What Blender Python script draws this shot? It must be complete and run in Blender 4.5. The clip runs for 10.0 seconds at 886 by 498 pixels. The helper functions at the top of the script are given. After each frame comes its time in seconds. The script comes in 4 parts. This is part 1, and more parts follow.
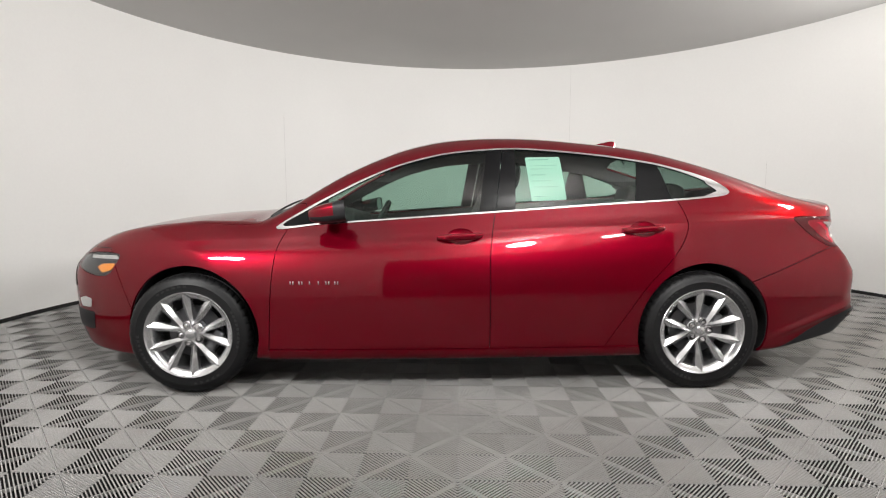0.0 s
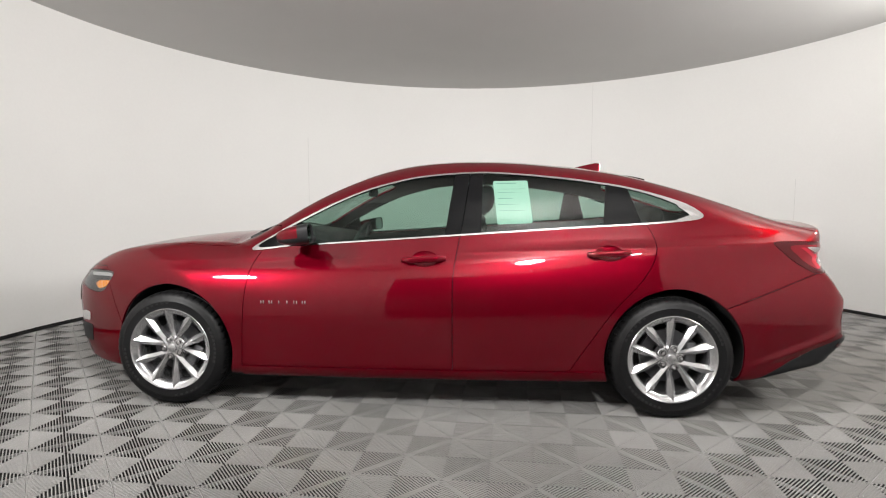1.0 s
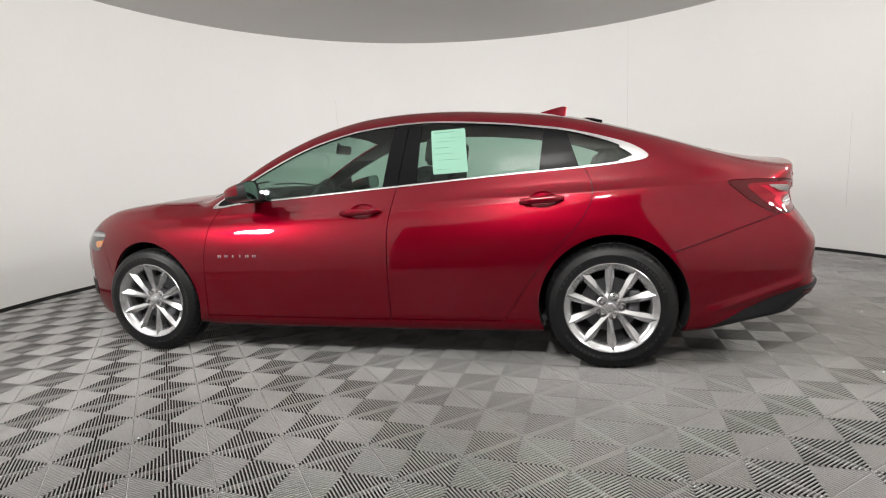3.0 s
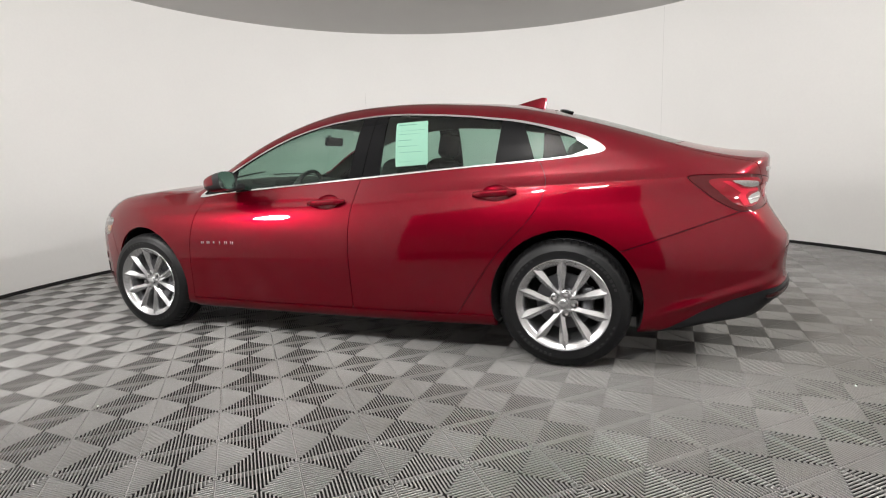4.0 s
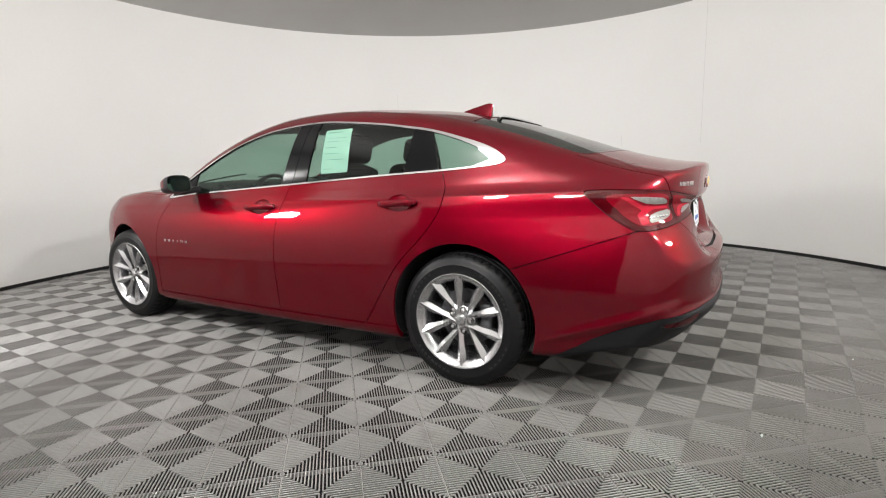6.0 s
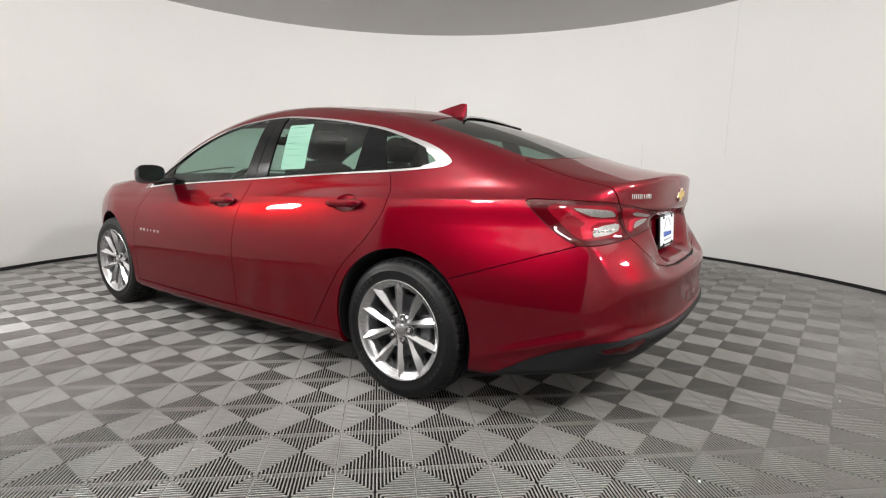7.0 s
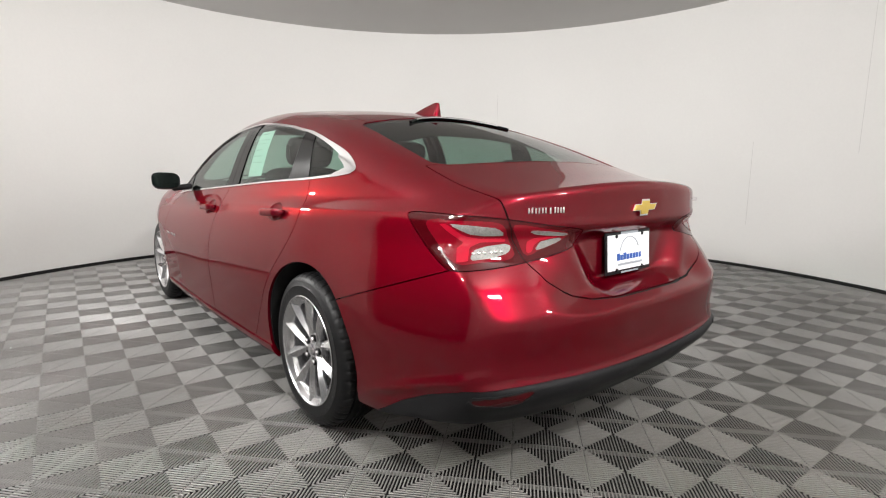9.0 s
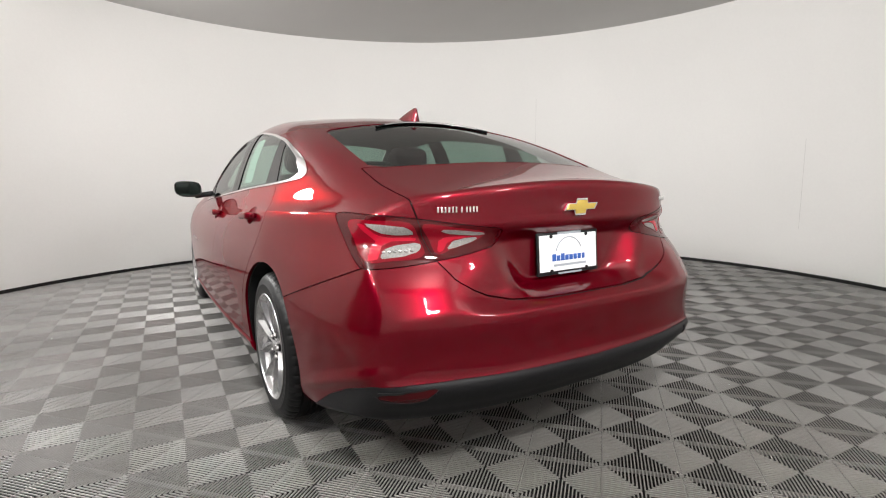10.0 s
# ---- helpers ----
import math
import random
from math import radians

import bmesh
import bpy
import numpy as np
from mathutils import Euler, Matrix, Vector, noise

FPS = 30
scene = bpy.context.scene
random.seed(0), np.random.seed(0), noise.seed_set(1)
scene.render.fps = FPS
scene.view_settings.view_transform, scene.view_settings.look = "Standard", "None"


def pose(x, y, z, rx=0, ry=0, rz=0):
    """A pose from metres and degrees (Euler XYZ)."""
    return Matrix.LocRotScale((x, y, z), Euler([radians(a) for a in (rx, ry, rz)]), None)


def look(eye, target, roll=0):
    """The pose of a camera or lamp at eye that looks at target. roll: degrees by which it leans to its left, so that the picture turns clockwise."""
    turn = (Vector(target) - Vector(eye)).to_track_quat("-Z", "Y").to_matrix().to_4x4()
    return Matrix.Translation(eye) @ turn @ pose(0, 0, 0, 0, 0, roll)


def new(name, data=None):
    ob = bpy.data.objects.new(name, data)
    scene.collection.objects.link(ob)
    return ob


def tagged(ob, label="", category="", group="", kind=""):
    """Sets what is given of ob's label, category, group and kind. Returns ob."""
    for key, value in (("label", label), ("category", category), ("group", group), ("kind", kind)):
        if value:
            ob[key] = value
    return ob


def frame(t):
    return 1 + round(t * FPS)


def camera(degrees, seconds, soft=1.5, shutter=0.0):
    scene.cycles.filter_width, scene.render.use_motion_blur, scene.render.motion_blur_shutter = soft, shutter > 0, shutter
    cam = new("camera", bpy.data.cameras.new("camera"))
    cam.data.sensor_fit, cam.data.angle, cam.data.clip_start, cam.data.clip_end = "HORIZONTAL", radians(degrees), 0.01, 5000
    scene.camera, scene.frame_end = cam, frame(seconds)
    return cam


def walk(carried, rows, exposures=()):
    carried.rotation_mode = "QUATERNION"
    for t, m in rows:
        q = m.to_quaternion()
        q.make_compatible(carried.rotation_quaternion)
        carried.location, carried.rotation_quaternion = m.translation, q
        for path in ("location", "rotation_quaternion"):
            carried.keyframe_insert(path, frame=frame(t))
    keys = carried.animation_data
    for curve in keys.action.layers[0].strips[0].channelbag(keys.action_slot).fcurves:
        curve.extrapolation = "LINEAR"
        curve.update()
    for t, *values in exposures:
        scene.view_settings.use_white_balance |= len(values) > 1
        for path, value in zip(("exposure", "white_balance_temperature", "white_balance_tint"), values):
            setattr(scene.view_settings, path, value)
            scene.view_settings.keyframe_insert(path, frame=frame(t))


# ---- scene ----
cam = camera(81.0, 10.0, soft=1.1)
PATH = [
    (0, (-0.12, -3.681, 1.103), (-0.062, -1.694, 0.891), -0.1),
    (0.5, (0.107, -3.725, 1.163), (0.061, -1.736, 0.966), -0.1),
    (1, (0.351, -3.723, 1.151), (0.218, -1.733, 0.995), 0.0),
    (1.5, (0.541, -3.73, 1.144), (0.328, -1.747, 1.002), -0.9),
    (2, (0.758, -3.772, 1.109), (0.479, -1.799, 0.935), -2.6),
    (2.5, (0.98, -3.712, 1.086), (0.646, -1.759, 0.812), -3.0),
    (2.7, (1.049, -3.666, 1.083), (0.671, -1.723, 0.799), -2.8),
    (3.8, (1.606, -3.568, 1.037), (0.965, -1.7, 0.721), -2.4),
    (4, (1.726, -3.495, 1.06), (1.046, -1.641, 0.741), -2.2),
    (4.5, (1.904, -3.416, 1.063), (1.141, -1.594, 0.75), -1.7),
    (5, (2.147, -3.336, 1.075), (1.313, -1.545, 0.768), -1.6),
    (5.5, (2.352, -3.191, 1.046), (1.476, -1.419, 0.744), -1.5),
    (5.7, (2.437, -3.121, 1.093), (1.517, -1.375, 0.77), -1.7),
    (6.8, (2.853, -2.833, 1.064), (1.757, -1.186, 0.769), 0.6),
    (7, (2.889, -2.701, 1.085), (1.776, -1.069, 0.776), 1.0),
    (7.5, (2.964, -2.465, 1.113), (1.747, -0.91, 0.795), 1.3),
    (8, (3.164, -2.257, 1.116), (1.806, -0.827, 0.787), 0.4),
    (8.5, (3.298, -2.032, 1.096), (1.863, -0.672, 0.798), 0.7),
    (9, (3.427, -1.824, 1.114), (1.911, -0.557, 0.808), 0.5),
    (9.5, (3.626, -1.643, 1.108), (2.019, -0.491, 0.807), -0.1),
    (10, (3.761, -1.426, 1.091), (2.078, -0.382, 0.814), -0.5),
]
walk(cam, [(t, look(eye, target, roll)) for t, eye, target, roll in PATH])

# ---------------------------------------------------------------- light
world = bpy.data.worlds.new("world")
world.use_nodes = True
world.node_tree.nodes["Background"].inputs[0].default_value = (0.02, 0.02, 0.02, 1)
world.node_tree.nodes["Background"].inputs[1].default_value = 0.2
scene.world = world
scene.view_settings.exposure = 0.15

BOOTH = Vector((0.52, 0.45, 0.0))   # middle of the round booth
RADIUS, CEIL = 4.33, 3.065


def area_lamp(x, y, z, wide, high, power, target, colour=(1.0, 0.985, 0.965)):
    lamp = bpy.data.lights.new("panel_light", "AREA")
    lamp.shape, lamp.size, lamp.energy, lamp.color = "DISK" if wide == high else "RECTANGLE", wide, power, colour
    if wide != high:
        lamp.size_y = high
    ob = new("panel_light", lamp)
    ob.matrix_world = look((x, y, z), target)
    return ob


# lamps on the near side of the booth: place, width, height, power, height aimed at over the middle
LAMPS = [(-2.26, -2.77, 2.12, 0.42, 0.42, 93.0, 1.4), (0.95, -3.76, 2.72, 0.36, 0.36, 104.0, 3.2), (2.06, -3.50, 2.40, 0.36, 0.36, 52.0, 4.6), (4.40, -1.15, 2.62, 0.36, 0.24, 108.0, 1.3), (4.78, 0.62, 2.36, 0.40, 0.40, 58.0, 3.8)]
for lx, ly, lz, wide, high, power, aim in LAMPS:
    inward = (Vector((BOOTH.x, BOOTH.y, lz)) - Vector((lx, ly, lz))).normalized()
    area_lamp(lx + inward.x * 0.04, ly + inward.y * 0.04, lz, wide, high, power, (BOOTH.x, BOOTH.y, aim))


# ---------------------------------------------------------------- materials
def material(name, colour, rough=0.5, metal=0.0, grain=0.0, grain_scale=60.0, vary=0.0, vary_scale=3.0, bump=0.0, coat=0.0, per_object=0.0, ior=1.45, spec=0.5):
    m = bpy.data.materials.new(name)
    m.use_nodes = True
    t = m.node_tree
    b = t.nodes["Principled BSDF"]
    b.inputs["Base Color"].default_value = (*colour, 1)
    b.inputs["Roughness"].default_value, b.inputs["Metallic"].default_value = rough, metal
    b.inputs["IOR"].default_value = ior
    b.inputs["Specular IOR Level"].default_value = spec
    b.inputs["Coat Weight"].default_value = coat
    b.inputs["Coat Roughness"].default_value, b.inputs["Coat IOR"].default_value = 0.02, 1.46
    if vary or grain or per_object:
        pos = t.nodes.new("ShaderNodeTexCoord")
        big = t.nodes.new("ShaderNodeTexNoise")
        big.inputs["Scale"].default_value, big.inputs["Detail"].default_value = vary_scale, 4
        fine = t.nodes.new("ShaderNodeTexNoise")
        fine.inputs["Scale"].default_value, fine.inputs["Detail"].default_value = grain_scale, 3
        t.links.new(pos.outputs["Object"], big.inputs["Vector"])
        t.links.new(pos.outputs["Object"], fine.inputs["Vector"])

        def scaled(socket, amount):
            n = t.nodes.new("ShaderNodeMath")
            n.operation = "MULTIPLY_ADD"
            t.links.new(socket, n.inputs[0])
            n.inputs[1].default_value, n.inputs[2].default_value = 2 * amount, 1 - amount
            return n.outputs[0]

        value = None
        jobs = [(big.outputs["Fac"], vary), (fine.outputs["Fac"], grain)]
        if per_object:
            info = t.nodes.new("ShaderNodeObjectInfo")
            jobs.append((info.outputs["Random"], per_object))
        for socket, amount in jobs:
            s = scaled(socket, amount)
            if value is not None:
                mul = t.nodes.new("ShaderNodeMath")
                mul.operation = "MULTIPLY"
                t.links.new(value, mul.inputs[0])
                t.links.new(s, mul.inputs[1])
                s = mul.outputs[0]
            value = s
        mix = t.nodes.new("ShaderNodeVectorMath")
        mix.operation = "SCALE"
        mix.inputs[0].default_value = colour
        t.links.new(value, mix.inputs["Scale"])
        t.links.new(mix.outputs[0], b.inputs["Base Color"])
        if bump:
            bm_ = t.nodes.new("ShaderNodeBump")
            bm_.inputs["Strength"].default_value, bm_.inputs["Distance"].default_value = bump, 0.002
            t.links.new(fine.outputs["Fac"], bm_.inputs["Height"])
            t.links.new(bm_.outputs[0], b.inputs["Normal"])
    return m


def glass(name, tint, gloss=1.0):
    m = bpy.data.materials.new(name)
    m.use_nodes = True
    t = m.node_tree
    t.nodes.remove(t.nodes["Principled BSDF"])
    clear, shine, mix, face, power, scale = (t.nodes.new("ShaderNode" + k) for k in ("BsdfTransparent", "BsdfGlossy", "MixShader", "LayerWeight", "Math", "Math"))
    clear.inputs[0].default_value = (*tint, 1)
    shine.inputs["Roughness"].default_value = 0.02
    face.inputs["Blend"].default_value = 0.5
    power.operation, scale.operation = "POWER", "MULTIPLY_ADD"
    power.inputs[1].default_value = 4.5
    scale.inputs[1].default_value, scale.inputs[2].default_value = 0.92 * gloss, 0.045 * gloss
    t.links.new(face.outputs["Facing"], power.inputs[0])
    t.links.new(power.outputs[0], scale.inputs[0])
    t.links.new(scale.outputs[0], mix.inputs[0])
    t.links.new(clear.outputs[0], mix.inputs[1])
    t.links.new(shine.outputs[0], mix.inputs[2])
    t.links.new(mix.outputs[0], t.nodes["Material Output"].inputs[0])
    return m


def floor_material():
    """Grey plastic with scuffs at two scales; behind the car, brown grime with dimness painted in."""
    m = material("grey_floor_rib", (0.295, 0.289, 0.280), 0.36, grain=0.14, grain_scale=70, vary=0.0, per_object=0.05)
    t = m.node_tree
    b = t.nodes["Principled BSDF"]
    base = b.inputs["Base Color"].links[0].from_socket
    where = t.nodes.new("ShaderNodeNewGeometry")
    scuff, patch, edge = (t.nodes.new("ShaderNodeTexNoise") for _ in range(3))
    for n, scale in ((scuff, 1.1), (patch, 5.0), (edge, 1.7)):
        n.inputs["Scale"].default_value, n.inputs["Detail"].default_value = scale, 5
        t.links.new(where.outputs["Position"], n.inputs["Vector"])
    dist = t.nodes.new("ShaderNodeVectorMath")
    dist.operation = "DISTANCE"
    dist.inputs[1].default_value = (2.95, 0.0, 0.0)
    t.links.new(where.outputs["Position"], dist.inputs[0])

    def ramp(socket, lo, hi, a, c):
        n = t.nodes.new("ShaderNodeMapRange")
        n.interpolation_type = "SMOOTHSTEP"
        for k, v in zip((1, 2, 3, 4), (lo, hi, a, c)):
            n.inputs[k].default_value = v
        t.links.new(socket, n.inputs[0])
        return n.outputs[0]

    def op(kind, x, y):
        n = t.nodes.new("ShaderNodeMath")
        n.operation = kind
        for k, v in enumerate((x, y)):
            if isinstance(v, float):
                n.inputs[k].default_value = v
            else:
                t.links.new(v, n.inputs[k])
        return n.outputs[0]

    # brown grime behind the car, with the dim floor there painted into its colour
    dim_stain = ramp(op("ADD", dist.outputs["Value"], op("MULTIPLY", edge.outputs["Fac"], 1.6)), 1.25, 2.75, 0.35, 0.0)
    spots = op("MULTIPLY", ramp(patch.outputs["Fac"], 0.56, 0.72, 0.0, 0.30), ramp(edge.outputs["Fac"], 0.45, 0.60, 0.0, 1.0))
    dirt_and_dim = op("MAXIMUM", dim_stain, spots)
    light = ramp(scuff.outputs["Fac"], 0.30, 0.70, 0.86, 1.14)
    shade = t.nodes.new("ShaderNodeVectorMath")
    shade.operation = "SCALE"
    t.links.new(base, shade.inputs[0])
    t.links.new(light, shade.inputs["Scale"])
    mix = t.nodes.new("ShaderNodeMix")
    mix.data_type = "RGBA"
    t.links.new(dirt_and_dim, mix.inputs[0])
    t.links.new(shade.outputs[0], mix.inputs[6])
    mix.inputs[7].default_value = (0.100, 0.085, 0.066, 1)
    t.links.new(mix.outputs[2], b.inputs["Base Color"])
    t.links.new(ramp(dirt_and_dim, 0.0, 1.0, 0.32, 0.50), b.inputs["Roughness"])
    return m


PAINT = material("red_metallic_paint", (0.139, 0.0008, 0.0078), 0.34, 0.60, grain=0.15, grain_scale=900, vary=0.03, vary_scale=2, coat=0.9, spec=0.0)
PAINT.node_tree.nodes["Principled BSDF"].inputs["Specular Tint"].default_value = (0.55, 0.02, 0.035, 1)
BLACK_PLASTIC = material("black_plastic", (0.010, 0.010, 0.011), 0.5, grain=0.3, grain_scale=400, bump=0.15, spec=0.3)
GLOSS_BLACK = material("gloss_black", (0.005, 0.005, 0.0055), 0.16, vary=0.1, spec=0.14)
# near-black of liners and underbody; also drawn where gaps and holes are shaded
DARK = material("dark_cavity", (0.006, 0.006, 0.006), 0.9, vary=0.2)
CHROME = material("bright_trim", (0.86, 0.86, 0.87), 0.12, 1.0, vary=0.04, vary_scale=8)
ALLOY = material("silver_alloy", (0.60, 0.60, 0.61), 0.24, 0.92, grain=0.06, grain_scale=500, vary=0.06)
RUBBER = material("tyre_rubber", (0.007, 0.007, 0.0075), 0.46, grain=0.35, grain_scale=120, vary=0.25, vary_scale=9, bump=0.3, spec=0.3)
SIDEWALL = material("raised_sidewall_rubber", (0.013, 0.013, 0.0135), 0.5, grain=0.2, grain_scale=300)
STEEL = material("brake_steel", (0.10, 0.10, 0.105), 0.45, 0.8, vary=0.2, vary_scale=12)
GLASS = glass("tinted_glass", (0.52, 0.68, 0.61))
REAR_GLASS = glass("rear_tinted_glass", (0.35, 0.46, 0.42))
CLEAR = glass("clear_lens", (0.92, 0.93, 0.93))
RED_LENS = material("red_lens", (0.17, 0.002, 0.009), 0.12, vary=0.12, vary_scale=30, coat=1.0, spec=0.0)
DEEP_RED = material("deep_red_lens", (0.055, 0.001, 0.003), 0.1, vary=0.12, vary_scale=30, coat=1.0, spec=0.0)
BRIGHT_RED = material("bright_red_lens", (0.40, 0.006, 0.024), 0.15, vary=0.1, vary_scale=30, coat=1.0, spec=0.0)
LENS_SILVER = material("lamp_reflector", (0.24, 0.235, 0.225), 0.38, 0.2, grain=0.6, grain_scale=260, vary=0.3, vary_scale=60, bump=0.8, spec=0.2)
LAMP_DARK = material("dark_lamp_bowl", (0.055, 0.055, 0.058), 0.35, 0.4, grain=0.4, grain_scale=200, vary=0.3, vary_scale=30)
AMBER = material("amber_lens", (0.75, 0.25, 0.02), 0.15, vary=0.1, vary_scale=30, coat=1.0)
CLOTH = material("dark_seat_cloth", (0.03, 0.03, 0.032), 0.9, grain=0.4, grain_scale=300, vary=0.15, bump=0.4)
TRIM_GREY = material("interior_trim", (0.035, 0.036, 0.037), 0.7, grain=0.2, grain_scale=300, vary=0.1)
HEADLINER = material("headliner_cloth", (0.16, 0.16, 0.155), 0.95, grain=0.2, grain_scale=300)
PAPER = material("pale_paper", (0.72, 0.80, 0.76), 0.8, grain=0.03, grain_scale=200, vary=0.03)
INK = material("grey_print", (0.38, 0.45, 0.43), 0.8, vary=0.1)
WALL = material("white_booth_wall", (0.86, 0.85, 0.83), 0.40, grain=0.02, grain_scale=40, vary=0.03, vary_scale=0.9)
HALL_WALL = material("grey_hall_wall", (0.62, 0.62, 0.61), 0.8, grain=0.1, grain_scale=40, vary=0.15, vary_scale=1.0)
HALL_FLOOR = material("hall_concrete", (0.12, 0.118, 0.112), 0.6, grain=0.2, grain_scale=60, vary=0.2, vary_scale=1.5)
CEILING = material("grey_ceiling", (0.57, 0.56, 0.545), 0.85, grain=0.04, grain_scale=60, vary=0.06, vary_scale=0.8)
JOINT = material("wall_joint_shadow", (0.66, 0.65, 0.63), 0.6, vary=0.15, vary_scale=4)
SKIRTING = material("black_skirting", (0.012, 0.012, 0.012), 0.5, vary=0.2)
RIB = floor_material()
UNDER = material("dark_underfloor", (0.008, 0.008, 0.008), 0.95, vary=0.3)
PLATE_WHITE = material("white_plate", (0.80, 0.82, 0.84), 0.35, vary=0.03)
PLATE_BLUE = material("blue_print", (0.03, 0.10, 0.38), 0.4, vary=0.05)
PLATE_GREY = material("grey_print_on_plate", (0.35, 0.38, 0.42), 0.4, vary=0.05)
MIRROR = material("mirror_glass", (0.22, 0.27, 0.26), 0.02, 1.0)
GOLD = material("gold_emblem", (0.72, 0.52, 0.12), 0.3, 0.7, grain=0.1, grain_scale=400)


# ---------------------------------------------------------------- mesh helpers
def mesh_object(name, verts, faces, mat, parent=None, label="", smooth=True):
    me = bpy.data.meshes.new(name)
    me.from_pydata([tuple(map(float, v)) for v in verts], [], [tuple(map(int, q)) for q in faces])
    me.materials.append(mat)
    if smooth:
        me.polygons.foreach_set("use_smooth", [True] * len(me.polygons))
    ob = new(name, me)
    ob.parent = parent
    if label:
        tagged(ob, label)
    return ob


def part(name, bm, mat, parent=None, label="", smooth=True, m=None, sharp=38):
    if m is not None:
        bm.transform(m)
    me = bpy.data.meshes.new(name)
    bm.to_mesh(me)
    bm.free()
    me.materials.append(mat)
    if smooth:
        me.polygons.foreach_set("use_smooth", [True] * len(me.polygons))
        me.set_sharp_from_angle(angle=radians(sharp))
    ob = new(name, me)
    ob.parent = parent
    if label:
        tagged(ob, label)
    return ob


def thing(name, m, label, category, group="", kind=""):
    ob = new(name)
    ob.empty_display_size = 0.1
    ob.matrix_world = m
    return tagged(ob, label, category, group, kind)


def box(sx, sy, sz, m=None, bevel=0.0, segs=3, cuts=0, puff=0.0):
    """A rounded box of that size round its middle."""
    bm = bmesh.new()
    bmesh.ops.create_cube(bm, size=1)
    bmesh.ops.scale(bm, vec=(sx, sy, sz), verts=bm.verts)
    if cuts:
        bmesh.ops.subdivide_edges(bm, edges=bm.edges[:], cuts=cuts, use_grid_fill=True)
    if puff:
        for v in bm.verts:
            k = [1 - (2 * v.co[i] / s) ** 2 for i, s in enumerate((sx, sy, sz))]
            v.co += Vector((math.copysign(puff * k[1] * k[2], v.co.x), math.copysign(puff * k[0] * k[2], v.co.y), math.copysign(puff * k[0] * k[1], v.co.z)))
    if bevel:
        edges = [e for e in bm.edges if len(e.link_faces) == 2 and e.calc_face_angle() > 0.6]
        bmesh.ops.bevel(bm, geom=edges, offset=bevel, segments=segs, affect="EDGES", profile=0.5)
    if m is not None:
        bm.transform(m)
    return bm


def lathe(profile, steps=64, axis="y", m=None):
    """Turns (radius, along) pairs round an axis."""
    bm = bmesh.new()
    rings = []
    for r, a in profile:
        ring = []
        for k in range(steps):
            c, s = math.cos(2 * math.pi * k / steps), math.sin(2 * math.pi * k / steps)
            ring.append(bm.verts.new({"y": (r * c, a, r * s), "z": (r * c, r * s, a)}[axis]))
        rings.append(ring)
    for lo, hi in zip(rings, rings[1:]):
        for k in range(steps):
            bm.faces.new((lo[k], lo[(k + 1) % steps], hi[(k + 1) % steps], hi[k]))
    bmesh.ops.recalc_face_normals(bm, faces=bm.faces)
    if m is not None:
        bm.transform(m)
    return bm


def tube(points, radius, sides=8, m=None, closed=False):
    """A round bar along points."""
    bm = bmesh.new()
    pts = [Vector(p) for p in points]
    n, rings = len(pts), []
    for i, p in enumerate(pts):
        a = pts[(i - 1) % n] if closed or i else p
        b = pts[(i + 1) % n] if closed or i < n - 1 else p
        q = (b - a).to_track_quat("Z", "Y")
        rings.append([bm.verts.new(p + q @ Vector((radius * math.cos(2 * math.pi * k / sides), radius * math.sin(2 * math.pi * k / sides), 0))) for k in range(sides)])
    for i in range(n if closed else n - 1):
        lo, hi = rings[i], rings[(i + 1) % n]
        for k in range(sides):
            bm.faces.new((lo[k], lo[(k + 1) % sides], hi[(k + 1) % sides], hi[k]))
    if not closed:
        bm.faces.new(rings[0][::-1]), bm.faces.new(rings[-1])
    bmesh.ops.recalc_face_normals(bm, faces=bm.faces)
    if m is not None:
        bm.transform(m)
    return bm


def plate_mesh(outline, depth, m=None, bevel=0.0):
    """An outline in x and y, raised along z by depth."""
    bm = bmesh.new()
    f = bm.faces.new([bm.verts.new((x, y, 0)) for x, y in outline])
    top = bmesh.ops.extrude_face_region(bm, geom=[f])
    bmesh.ops.translate(bm, vec=(0, 0, depth), verts=[g for g in top["geom"] if isinstance(g, bmesh.types.BMVert)])
    bmesh.ops.recalc_face_normals(bm, faces=bm.faces)
    if bevel:
        edges = [e for e in bm.edges if all(v.co.z > depth * 0.9 for v in e.verts)]
        bmesh.ops.bevel(bm, geom=edges, offset=bevel, segments=2, affect="EDGES", profile=0.5)
    if m is not None:
        bm.transform(m)
    return bm


def curve(keys):
    """A smooth function through (place, value) pairs, straight beyond its ends."""
    kx, ky = np.array([k[0] for k in keys], float), np.array([k[1] for k in keys], float)
    d = np.diff(ky) / np.diff(kx)
    h = np.diff(kx)
    m = np.r_[d[0], (d[:-1] * h[1:] + d[1:] * h[:-1]) / (h[1:] + h[:-1]), d[-1]]

    def at(x):
        x = np.asarray(x, float)
        i = np.clip(np.searchsorted(kx, x) - 1, 0, len(h) - 1)
        u = (x - kx[i]) / h[i]
        low, high = u < 0, u > 1
        w = np.clip(u, 0, 1)
        y = (ky[i] * (1 + 2 * w) * (1 - w) ** 2 + ky[i + 1] * w * w * (3 - 2 * w) + h[i] * (m[i] * w * (1 - w) ** 2 - m[i + 1] * w * w * (1 - w)))
        return y + np.where(low, u * h[i] * m[0], 0) + np.where(high, (u - 1) * h[i] * m[-1], 0)

    return at


